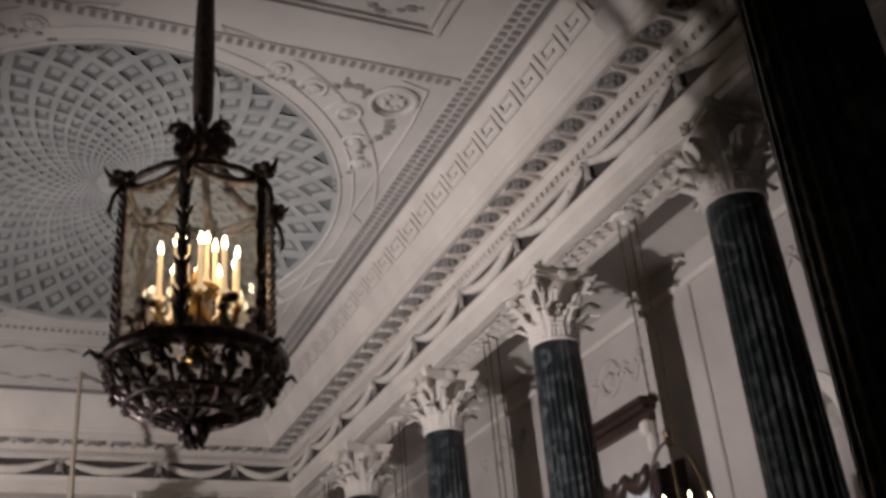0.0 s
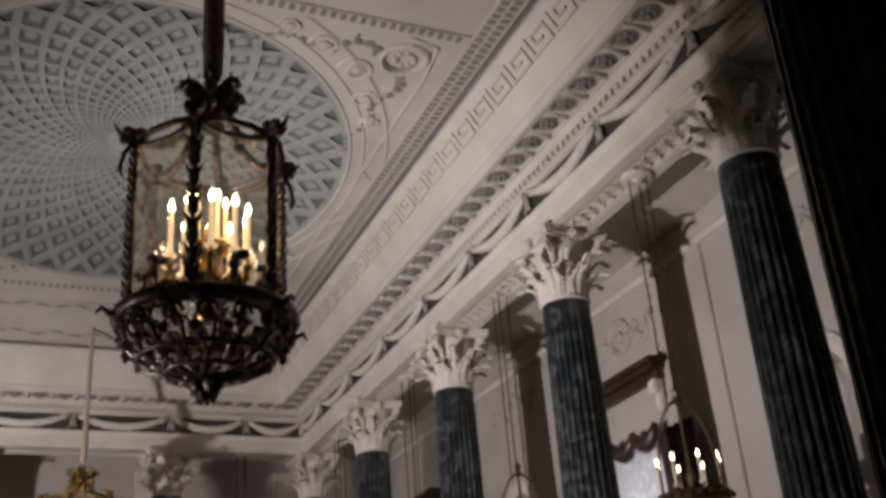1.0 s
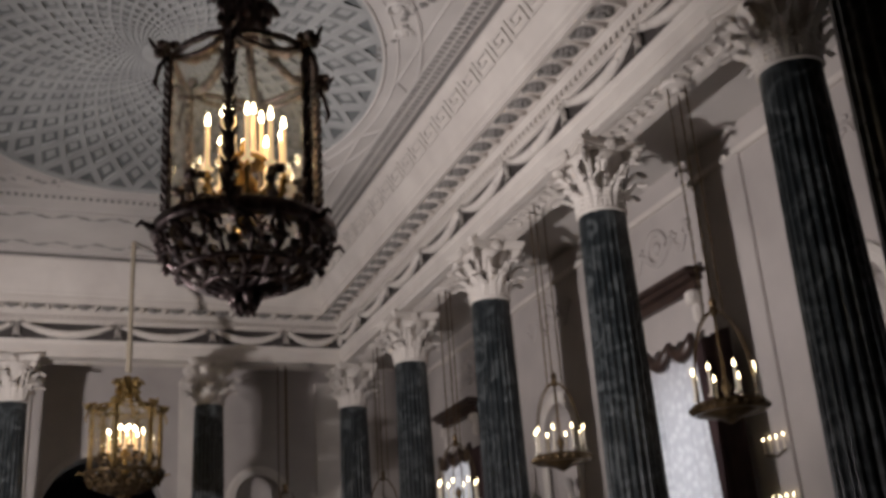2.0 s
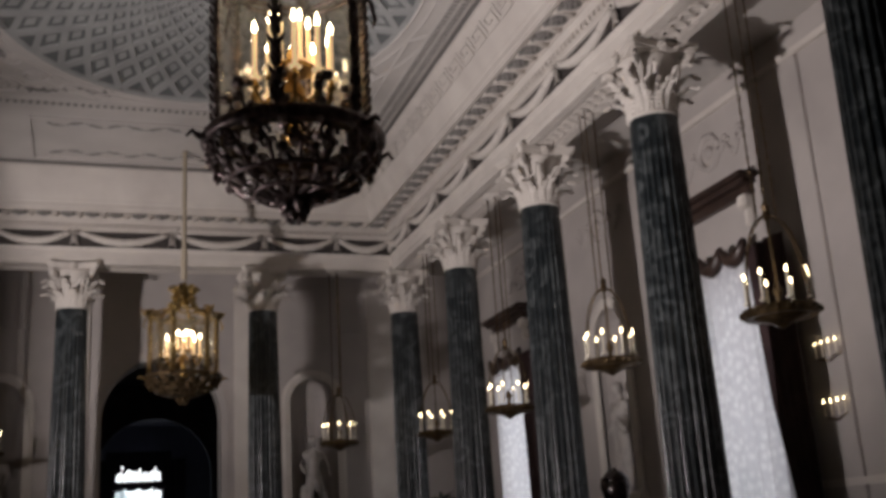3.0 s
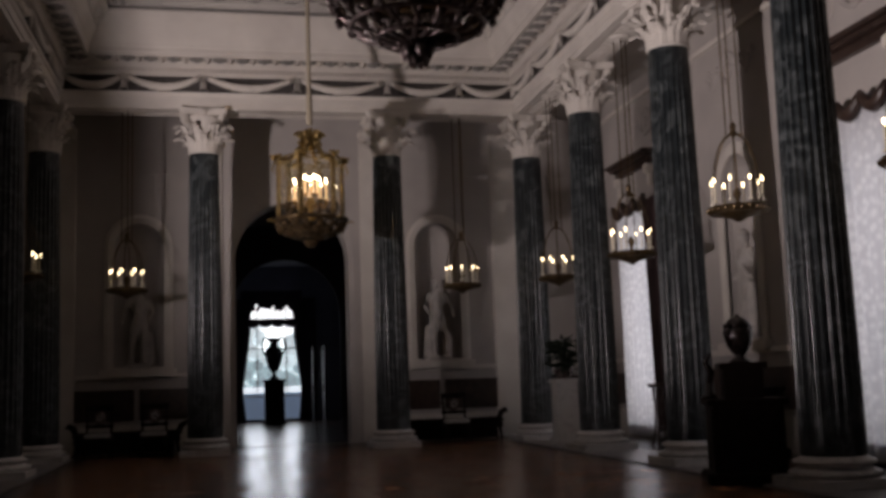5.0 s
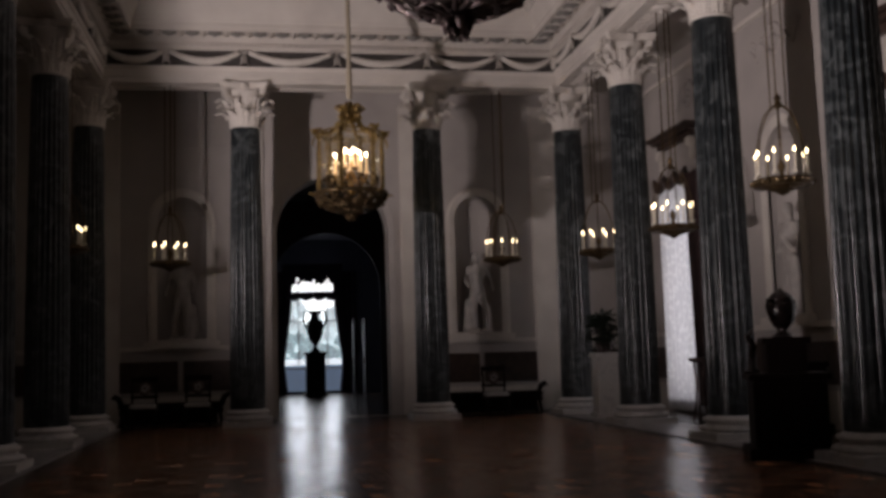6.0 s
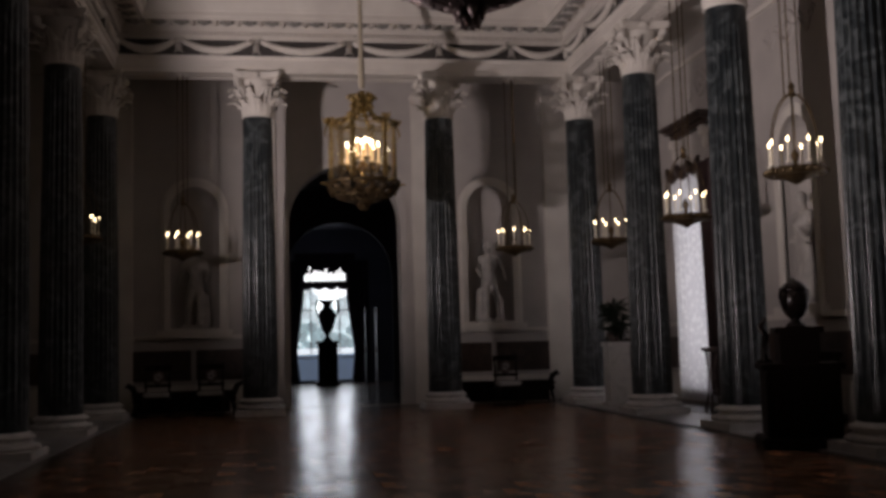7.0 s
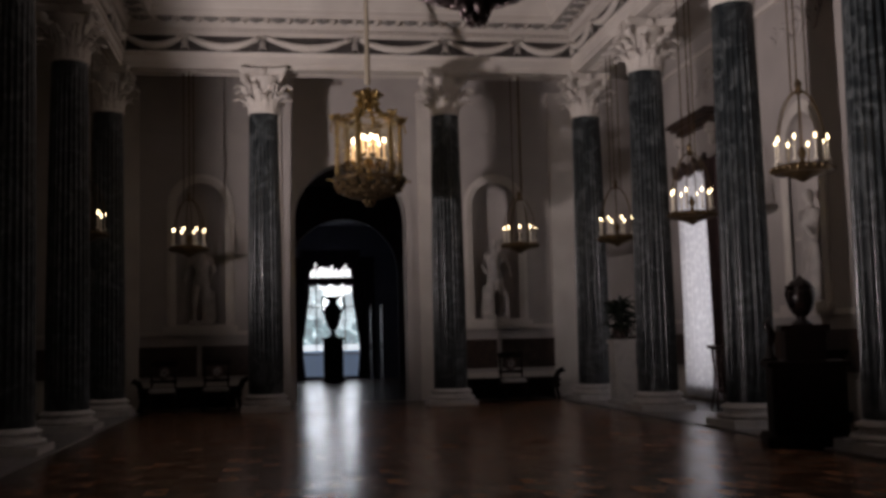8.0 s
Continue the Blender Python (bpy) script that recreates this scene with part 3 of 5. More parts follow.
# scrollwork in the dome's corners and the end panels, greyed for its relief shading
for sx in (-1, 1):
    for sy in (-1, 1):
        c = Vector((DOME_X + sx * 2.95, DOME_Y + sy * 3.75, Z_CEIL - 0.01))
        pts = scroll(26, 0.34, 0.07, 1.6)
        tube(dark, [c + Vector((p[0] * sx, p[2] * sy, 0)) for p in pts], 0.022, 4)
        tube(bm := bmesh.new(), [c + Vector((sx * 0.3 * math.cos(a), sy * 0.3 * math.sin(a), 0)) for a in [2 * math.pi * j / 16 for j in range(17)]], 0.045, 5)
        for j in range(8):
            ball(bm, c + Vector((0.13 * math.cos(j * 0.785), 0.13 * math.sin(j * 0.785), 0)), 0.055, 1, (1, 1, 0.5))
        lo, hi = (0.12, 1.42)
        arc = [dome_rim(1.16, lo + (hi - lo) * i / 16, sx, sy) for i in range(17)]
        frame_pts = arc + [Vector((DOME_X + sx * 0.75, DOME_Y + sy * 4.28, Z_CEIL)), Vector((DOME_X + sx * 2.6, DOME_Y + sy * 4.28, Z_CEIL)), Vector((DOME_X + sx * 3.28, DOME_Y + sy * 4.1, Z_CEIL)),
                           Vector((DOME_X + sx * 3.36, DOME_Y + sy * 3.4, Z_CEIL)), Vector((DOME_X + sx * 3.36, DOME_Y + sy * 0.9, Z_CEIL)), arc[0]]
        tube(bm, frame_pts, 0.03, 5)
        for j, (px, py, r0) in enumerate(((2.45, 3.35, 0.26), (2.75, 2.75, 0.2), (1.9, 3.75, 0.2), (3.0, 2.2, 0.15), (1.4, 3.98, 0.15))):
            q = Vector((DOME_X + sx * px, DOME_Y + sy * py, Z_CEIL - 0.01))
            tube(bm, [q + Vector((p[0] * sx * (1 if j % 2 else -1), p[2] * sy, 0)) for p in scroll(18, r0, 0.04, 1.4)], 0.034, 5)
            ball(bm, q, 0.09, 1, (1, 1, 0.5))
        structure("ceiling_boss", bm, CEIL, "round stucco rosette in the corner by the dome", category="rosette")
        for along in (0, 1):
            for i in range(15):
                f = i / 14
                d = 0.4 + 1.9 * f
                wob = 0.09 * math.sin(f * 13)
                p = c + (Vector((-sx * d, sy * (0.12 - 0.2 * f + wob), 0)) if along == 0 else Vector((sx * (0.1 - 0.16 * f + wob), -sy * d, 0)))
                ball(dark, p, 0.075 * (1 - 0.55 * f), 1, (1.2, 0.9, 0.3))
                ball(dark, p + Vector((0.05 * math.sin(i * 2.1), 0.1 * math.cos(i * 1.7), 0)), 0.05 * (1 - 0.5 * f), 1, (0.8, 1.3, 0.3))
for ya, yb in ((5.3, 8.65), (18.8, 20.9)):
    for i in range(46):
        s = CX - 2.5 + 5.0 * (i + 0.5) / 46
        for y, ph in ((ya + 0.33, 0), (yb - 0.33, 2)):
            ball(dark, (s, y + 0.09 * math.sin(i * 0.9 + ph), Z_CEIL - 0.005), 0.05 + 0.025 * math.sin(i * 1.9), 1, (1.3, 0.8, 0.3))
ob = structure("ceiling_scrollwork", dark, RELIEF_SHADE, "ceiling relief scrollwork and toothed borders, greyed for their shading", category="ornament")


# ---- columns ----
H_BASE, H_NECK, H_COL = 0.36, 6.4, 7.35


def shaft_mesh():
    bm = bmesh.new()
    per, flutes = 6, 24
    n = per * flutes
    rows = []
    for j in range(9):
        f = j / 8
        r = 0.37 * (1 - 0.16 * f ** 1.7)
        z = H_BASE + (H_NECK - H_BASE) * f
        row = []
        for i in range(n):
            k = (i % per) / per
            cut = 0.0 if j in (0, 8) else 0.027 * max(0.0, math.sin(math.pi * min(1.0, k / 0.8))) ** 0.7
            a = 2 * math.pi * i / n
            row.append(bm.verts.new(((r - cut) * math.cos(a), (r - cut) * math.sin(a), z)))
        rows.append(row)
    for a, b in zip(rows, rows[1:]):
        for i in range(n):
            bm.faces.new((a[i], a[(i + 1) % n], b[(i + 1) % n], b[i]))
    return mesh_of("shaft", bm, MARBLE)


def leaf_mesh(h, w, curl):
    """An acanthus leaf that rises along z at y = 0 and curls outward (+y), with lobed sides and a raised rib."""
    bm = bmesh.new()
    rows = []
    n = 13
    for i in range(n + 1):
        f = i / n
        z = h * (f if f < 0.8 else 0.8 + 0.11 * math.sin((f - 0.8) / 0.2 * math.pi))
        y = 0.02 + 0.04 * f + curl * max(0, f - 0.45) ** 2 * 3.2
        half = w * (0.62 + 0.38 * math.sin(math.pi * min(1, f * 1.05))) * (1 - 0.55 * max(0, f - 0.75) / 0.25) * (1.0 if i % 2 else 0.6)
        rows.append([bm.verts.new((u * half, y + (0.0 if u == 0 else -0.03 * abs(u) + 0.026 * (abs(u) == 0.5)), z - 0.03 * abs(u))) for u in (-1, -0.5, 0, 0.5, 1)])
    for a, b in zip(rows, rows[1:]):
        for i in range(4):
            bm.faces.new((a[i], a[i + 1], b[i + 1], b[i]))
    ex = bmesh.ops.extrude_face_region(bm, geom=bm.faces[:])
    bmesh.ops.translate(bm, verts=[v for v in ex["geom"] if isinstance(v, bmesh.types.BMVert)], vec=(0, -0.022, 0.004))
    return mesh_of("leaf", bm, STUCCO)


def capital_parts():
    hc = H_COL - H_NECK
    bell = lathe(bmesh.new(), [(0.33, 0.0), (0.345, 0.03), (0.315, 0.06), (0.30, 0.1), (0.31, 0.45), (0.34, 0.65), (0.41, 0.78), (0.40, 0.82)], 20)
    ab = bmesh.new()
    outline = []
    for q in range(4):
        for s in (-1, -0.6, -0.2, 0.2, 0.6, 1):
            a = math.pi / 2 * q
            d, e = 0.43 + 0.09 * abs(s) ** 2, s * 0.47
            outline.append((d * math.cos(a) - e * math.sin(a), d * math.sin(a) + e * math.cos(a)))
    for z0, z1, k in ((0.82, 0.87, 0.94), (0.87, hc - 0.004, 1.0)):
        lo, hi = [ab.verts.new((x * k, y * k, z0)) for x, y in outline], [ab.verts.new((x * k, y * k, z1)) for x, y in outline]
        for i in range(len(outline)):
            ab.faces.new((lo[i], lo[(i + 1) % len(lo)], hi[(i + 1) % len(lo)], hi[i]))
        ab.faces.new(lo[::-1])
        ab.faces.new(hi)
    vol = bmesh.new()
    tube(vol, [(0, 0.36, 0.34), (0, 0.40, 0.55), (0, 0.47, 0.70)] + [(0, 0.53 + p[0] * 0.9, 0.72 + p[2]) for p in scroll(14, 0.1, 0.03, 1.5)], 0.034, 6, [0.6, 0.8, 1] + [1] * 15)
    ball(vol, (0, 0.53, 0.72), 0.045, 1)
    flower = bmesh.new()
    for i in range(6):
        ball(flower, (0.05 * math.cos(i * 1.047), 0.0, 0.05 * math.sin(i * 1.047)), 0.035, 1)
    ball(flower, (0, 0.03, 0), 0.035, 1)
    return mesh_of("bell", bell, STUCCO, True), mesh_of("abacus", ab, STUCCO), mesh_of("volute", vol, STUCCO, True), mesh_of("flower", flower, STUCCO)


SHAFT = shaft_mesh()
BELL, ABACUS, VOLUTE, FLOWER = capital_parts()
LEAF_LOW, LEAF_HIGH = leaf_mesh(0.36, 0.135, 0.30), leaf_mesh(0.64, 0.125, 0.34)
PLINTH = mesh_of("plinth", box(bmesh.new(), -0.52, 0.52, -0.52, 0.52, 0, 0.13, 0.012), WHITE_MARBLE)
TORUS = mesh_of("base_moulding", lathe(bmesh.new(), [(0.46, 0.13), (0.505, 0.144), (0.52, 0.174), (0.505, 0.204), (0.46, 0.218), (0.43, 0.228), (0.41, 0.252), (0.42, 0.275), (0.455, 0.285), (0.465, 0.306), (0.45, 0.329), (0.41, 0.336), (0.395, 0.353), (0.37, 0.37)], 32), WHITE_MARBLE, True)


def column():
    col = thing("column", Matrix(), "fluted dark green marble column with white Corinthian capital", "column", "columns round the hall")
    part("shaft", SHAFT, None, col, "fluted dark green veined marble shaft")
    part("plinth", PLINTH, None, col, "white marble plinth")
    part("base_moulding", TORUS, None, col)
    cap = part("capital", BELL, None, col, "white stucco Corinthian capital", m=Matrix.Translation((0, 0, H_NECK)))
    part("abacus", ABACUS, None, cap)
    for i in range(8):
        turn = Matrix.Rotation(radians(45 * i), 4, "Z")
        part("leaf", LEAF_LOW, None, cap, m=turn @ Matrix.Translation((0, 0.3, 0.05)))
        part("leaf", LEAF_HIGH, None, cap, m=turn @ Matrix.Rotation(radians(22.5), 4, "Z") @ Matrix.Translation((0, 0.295, 0.05)))
    for i in range(4):
        part("volute", VOLUTE, None, cap, m=Matrix.Rotation(radians(45 + 90 * i), 4, "Z"))
        part("flower", FLOWER, None, cap, m=Matrix.Rotation(radians(90 * i), 4, "Z") @ Matrix.Translation((0, 0.46, 0.87)))
    return col


first = column()
first.matrix_basis = pose(XR, ROWS_Y[0], 0)
spots = [(XR, y) for y in ROWS_Y[1:]] + [(XL, y) for y in ROWS_Y] + [(CX - 2.0, YF), (CX + 2.0, YF), (3.95, YN), (-1.7, YN)]
for i, (x, y) in enumerate(spots):
    copy_thing(first, pose(x, y, 0, 0, 0, 90 * (i % 4)))


# ---- the great lanterns ----
def candle_parts(parent, m, flame=None, body=None):
    c = part("candle", body or CANDLE, None, parent, m=m)
    part("flame", flame or FLAME_MESH, None, c, "lit flame", m=Matrix.Translation((0, 0, 0.29)))
    return c


bm = lathe(bmesh.new(), [(0.034, 0.0), (0.045, 0.012), (0.02, 0.03), (0.018, 0.05), (0.016, 0.06), (0.016, 0.27), (0.011, 0.282)], 10)
CANDLE = mesh_of("candle", bm, WAX, True)
FLAME_MESH = mesh_of("flame", lathe(bmesh.new(), [(0.004, -0.012), (0.013, 0.002), (0.017, 0.024), (0.011, 0.045), (0.003, 0.07)], 8), FLAME, True)


LANTERN_FLAME = FLAME_MESH.copy()
LANTERN_FLAME.materials[0] = BRIGHT_FLAME
LANTERN_CANDLE = CANDLE.copy()
LANTERN_CANDLE.materials[0] = GLOW_WAX


def lantern():
    """A six-sided bronze lantern; its origin is the tip of the finial."""
    top = thing("hanging_lantern", Matrix(), "large six-sided dark bronze glass lantern with lit candles", "lantern", "lanterns of the hall")
    angles = [radians(-112 + 60 * k) for k in range(6)]
    R0, ZB, ZT = 0.60, 0.65, 2.06
    # pierced bowl of scrolls and ribs
    prof = [(0.10, 0.17), (0.30, 0.2), (0.48, 0.28), (0.60, 0.40), (0.655, 0.52), (0.66, 0.60)]
    bowl = bmesh.new()
    lathe(bowl, [(0.63, 0.56), (0.68, 0.565), (0.71, 0.6), (0.70, 0.65), (0.64, 0.66), (0.62, 0.6)], 36, hollow=True)
    bowl_ob = part("bowl", bowl, BRONZE, top, "pierced dark bronze bowl of scrolls", True)
    for r, z, w in ((0.50, 0.29, 0.022), (0.30, 0.2, 0.024)):
        part("hoop", tube(bmesh.new(), [(r * math.cos(2 * math.pi * i / 30), r * math.sin(2 * math.pi * i / 30), z) for i in range(31)], w, 6), BRONZE, bowl_ob, smooth=True)
    rib = bmesh.new()
    tube(rib, [(r * math.cos(0.3 * math.sin(3.0 * i / 5)), r * math.sin(0.3 * math.sin(3.0 * i / 5)), z) for i, (r, z) in enumerate(prof)], 0.024, 5, [1, 0.9, 0.8, 0.8, 0.9, 1])
    ball(rib, (0.60, 0.03, 0.36), 0.05, 1, (0.7, 1, 1))
    RIB_M = mesh_of("rib", rib, BRONZE, True)
    leafy = bmesh.new()
    tube(leafy, [(0.635, p[0], 0.46 + p[2]) for p in scroll(12, 0.085, 0.02, 1.3)], 0.018, 5)
    ball(leafy, (0.645, 0.0, 0.46), 0.032, 1)
    tube(leafy, [(0.55, -0.05, 0.33), (0.42, 0.0, 0.245), (0.3, 0.04, 0.2)], 0.024, 5, [0.5, 1, 0.5])
    LEAFY = mesh_of("scroll", leafy, BRONZE, True)
    low = bmesh.new()
    tube(low, [(0.50 + 0.5 * p[2], p[0], 0.315 + 0.6 * p[2]) for p in scroll(12, 0.07, 0.015, 1.3)], 0.016, 5)
    ball(low, (0.51, 0.0, 0.31), 0.03, 1)
    LOW = mesh_of("scroll", low, GLINT_BRONZE, True)
    deep = tube(bmesh.new(), [(0.36 + 0.6 * p[2], 0.02 + 0.8 * p[0], 0.225 + 0.3 * p[2]) for p in scroll(10, 0.06, 0.015, 1.2)], 0.015, 5)
    DEEP = mesh_of("scroll", deep, GLINT_BRONZE, True)
    BEAD = mesh_of("bead", ball(bmesh.new(), (0.675, 0.03, 0.545), 0.036, 1, (0.7, 1, 1)), GLINT_BRONZE, True)
    for k in range(16):
        part("scroll", DEEP, None, bowl_ob, "pale scroll coloured for silvery glints on the bowl", m=Matrix.Rotation(2 * math.pi * (k + 0.7) / 16, 4, "Z"))
        part("scroll", LOW, None, bowl_ob, "pale scroll coloured for silvery glints on the bowl", m=Matrix.Rotation(2 * math.pi * (k + 0.65) / 16, 4, "Z") @ Matrix.Translation((0.07, 0, 0.09)))
        part("bead", BEAD, None, bowl_ob, "pale bead coloured for a silvery glint", m=Matrix.Rotation(2 * math.pi * (k + 0.1) / 16, 4, "Z"))
        part("scroll", LOW, None, bowl_ob, "pale scroll coloured for silvery glints on the bowl", m=Matrix.Rotation(2 * math.pi * (k + 0.2) / 16, 4, "Z"))
        part("rib", RIB_M, None, bowl_ob, m=Matrix.Rotation(2 * math.pi * k / 16, 4, "Z"))
        part("scroll", LEAFY, None, bowl_ob, m=Matrix.Rotation(2 * math.pi * (k + 0.5) / 16, 4, "Z"))
    bud = bmesh.new()
    for k in range(6):
        for z, r, u in ((0.19, 0.145, 0.0), (0.1, 0.11, 0.5), (0.04, 0.06, 0.0)):
            a = 2 * math.pi * (k + u) / 6
            tube(bud, [(0.04 * math.cos(a), 0.04 * math.sin(a), z + 0.05), (r * math.cos(a), r * math.sin(a), z), (r * 0.9 * math.cos(a), r * 0.9 * math.sin(a), z - 0.07)], 0.042, 5, [1, 1, 0.3])
    part("finial_leaves", bud, BRONZE, top, smooth=True)
    part("finial", lathe(bmesh.new(), [(0.005, 0.0), (0.03, 0.03), (0.055, 0.07), (0.04, 0.12), (0.075, 0.15), (0.10, 0.19), (0.13, 0.22), (0.05, 0.25)], 14), BRONZE, top, smooth=True)
    part("floor_plate", lathe(bmesh.new(), [(0.47, 0.60), (0.56, 0.60), (0.58, 0.63), (0.47, 0.63)], 24, hollow=True), OLD_GILT, top)
    post = bmesh.new()
    tube(post, [(0, 0, ZB - 0.06), (0, 0, ZT + 0.02)], 0.02, 6)
    for i in range(17):
        z = ZB + 0.03 + i * (ZT - ZB - 0.12) / 16
        w = 0.75 + 0.25 * math.sin(i * 2.4)
        for sy in (-1, 1):
            tube(post, [(0.0, sy * 0.012, z), (0.01, sy * 0.04 * w, z + 0.03), (0.025, sy * 0.068 * w, z + 0.085)], 0.024, 5, [1, 0.9, 0.2])
        tube(post, [(0.01, 0, z + 0.02), (0.045, 0, z + 0.05), (0.06, 0, z + 0.1)], 0.02, 5, [1, 0.9, 0.3])
    tube(post, [(0.06, 0, ZB - 0.04), (0.13, 0, ZB - 0.07), (0.19, 0, ZB - 0.03), (0.23, 0, ZB - 0.08)], 0.03, 5, [1, 1, 0.7, 0.3])
    tube(post, [(0.0, 0, ZT), (0.07, 0, ZT + 0.06), (0.14, 0, ZT + 0.05), (0.19, 0, ZT + 0.12)], 0.03, 5, [1, 1.1, 0.8, 0.3])
    for p in ((0.05, 0, ZT + 0.08), (0.1, 0, ZT + 0.0), (-0.02, 0, ZT + 0.1), (0.09, 0.04, ZT + 0.06), (0.09, -0.04, ZT + 0.06)):
        ball(post, p, 0.05, 1)
    tube(post, [(0.04, 0, ZT - 0.02), (0.1, 0, ZT - 0.12), (0.13, 0, ZT - 0.26), (0.10, 0, ZT - 0.34)], 0.02, 5, [1, 1, 1, 0.5])
    POST = mesh_of("post", post, BRONZE, True)
    crown_arm = bmesh.new()
    tube(crown_arm, [(R0, 0, ZT), (0.42, 0, ZT + 0.0), (0.28, 0, ZT + 0.13), (0.17, 0, ZT + 0.34), (0.14, 0, ZT + 0.52)], 0.038, 6, [0.8, 1.1, 1, 1, 1.2])
    for p, s in (((0.34, 0, ZT + 0.06), 0.05), ((0.24, 0, ZT + 0.14), 0.05), ((0.45, 0, ZT + 0.03), 0.045)):
        ball(crown_arm, p, s, 1, (1.2, 0.7, 0.9))
    sc = scroll(14, 0.115, 0.025, 1.4)
    tube(crown_arm, [(0.17 + p[0], 0, ZT + 0.6 + p[2]) for p in sc], 0.03, 5)
    ball(crown_arm, (0.17, 0, ZT + 0.6), 0.05, 1)
    ball(crown_arm, (0.2, 0.03, ZT + 0.42), 0.055, 1)
    ARM = mesh_of("crown_arm", crown_arm, BRONZE, True)
    pane = bmesh.new()
    half = R0 * math.sin(math.pi / 6)
    apo = R0 * math.cos(math.pi / 6)
    box(pane, apo - 0.004, apo, -half + 0.02, half - 0.02, ZB, ZT - 0.03)
    GPANE = mesh_of("glass_pane", pane, GLASS)
    rail = bmesh.new()
    tube(rail, [(apo, -half, ZT), (apo, -half * 0.5, ZT - 0.06), (apo, 0, ZT - 0.075), (apo, half * 0.5, ZT - 0.06), (apo, half, ZT)], 0.022, 6)
    tube(rail, [(apo, -half, ZT), (apo + 0.03, -half * 0.4, ZT + 0.03), (apo + 0.03, half * 0.4, ZT + 0.03), (apo, half, ZT)], 0.028, 6)
    RAIL = mesh_of("top_rail", rail, BRONZE, True)
    for a in angles:
        turn = Matrix.Rotation(a, 4, "Z")
        part("post", POST, None, top, m=turn @ Matrix.Translation((R0, 0, 0)))
        part("crown_arm", ARM, None, top, m=turn)
        mid = Matrix.Rotation(a + math.pi / 6, 4, "Z")
        part("top_rail", RAIL, None, top, m=mid)
        g = part("glass_pane", GPANE, None, top, "clear glass pane", m=mid)
        g.visible_shadow = False
    part("crown_stem", lathe(bmesh.new(), [(0.06, ZT + 0.25), (0.12, ZT + 0.3), (0.09, ZT + 0.4), (0.14, ZT + 0.5), (0.1, ZT + 0.62), (0.05, ZT + 0.72), (0.06, ZT + 0.78)], 14), BRONZE, top, smooth=True)
    sleeve = lathe(bmesh.new(), [(0.06, ZT + 0.76), (0.085, ZT + 0.85), (0.095, ZT + 1.2), (0.09, ZT + 1.7), (0.08, ZT + 2.1), (0.085, ZT + 2.5), (0.06, ZT + 2.7), (0.03, ZT + 2.75)], 12)
    part("cord_sleeve", sleeve, SLEEVE, top, "dark cloth sleeve on the suspension cord", True)
    # the gilt candle branch within
    stem = lathe(bmesh.new(), [(0.05, 0.6), (0.10, 0.66), (0.05, 0.75), (0.045, 0.9), (0.08, 0.98), (0.1, 1.05), (0.05, 1.12), (0.035, 1.3), (0.05, 1.36), (0.01, 1.45)], 14)
    part("candle_stem", stem, GILT, top, "gilt bronze candle stem", True)
    arm = bmesh.new()
    tube(arm, [(0.06, 0, 1.0), (0.16, 0, 0.9), (0.27, 0, 0.92), (0.31, 0, 1.02), (0.31, 0, 1.1)], 0.02, 6)
    ball(arm, (0.2, 0, 0.89), 0.035, 1)
    ball(arm, (0.31, 0, 1.04), 0.04, 1)
    CARM = mesh_of("candle_arm", arm, GILT, True)
    for k in range(10):
        turn = Matrix.Rotation(radians(36 * k + 10), 4, "Z")
        arm_ob = part("candle_arm", CARM, None, top, m=turn)
        candle_parts(arm_ob, Matrix.Translation((0.31, 0, 1.1)) @ Matrix.Diagonal((1.25, 1.25, 1.4, 1)), LANTERN_FLAME, LANTERN_CANDLE)
    for k in range(5):
        candle_parts(top, Matrix.Translation((0.13 * math.cos(1.257 * k), 0.13 * math.sin(1.257 * k), 1.24)) @ Matrix.Diagonal((1.25, 1.25, 1.3, 1)), LANTERN_FLAME, LANTERN_CANDLE)
    part("candle_tray", lathe(bmesh.new(), [(0.03, 1.2), (0.16, 1.21), (0.18, 1.24), (0.16, 1.245), (0.03, 1.24)], 16), GILT, top)
    sprig = bmesh.new()
    tube(sprig, [(0.0, 0, 0.62), (0.02, 0, 0.8), (0.06, 0, 0.98)], 0.016, 5)
    for z, d, r in ((0.72, 0.04, 0.05), (0.82, -0.03, 0.055), (0.9, 0.05, 0.05), (0.98, 0.08, 0.06), (1.0, 0.0, 0.05)):
        ball(sprig, (d, 0.03 * math.sin(z * 40), z), r, 1, (1, 1, 0.8))
    SPRIG = mesh_of("leaf_sprig", sprig, BRONZE, True)
    for k in range(9):
        a = radians(40 * k + 5)
        part("leaf_sprig", SPRIG, None, top, m=Matrix.Translation((0.43 * math.cos(a), 0.43 * math.sin(a), 0)) @ Matrix.Rotation(a, 4, "Z"))
    return top


Z_NEAR, Z_FAR = 3.73, 4.08
near_lantern = lantern()
near_lantern.matrix_basis = pose(1.43, 7.4, Z_NEAR)
part("suspension_rod", tube(bmesh.new(), [(0, 0, 3.7), (0, 0, Z_CEIL - Z_NEAR)], 0.03, 8), BRONZE, near_lantern)
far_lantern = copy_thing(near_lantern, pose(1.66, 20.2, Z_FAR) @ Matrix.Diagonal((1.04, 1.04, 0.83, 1)))
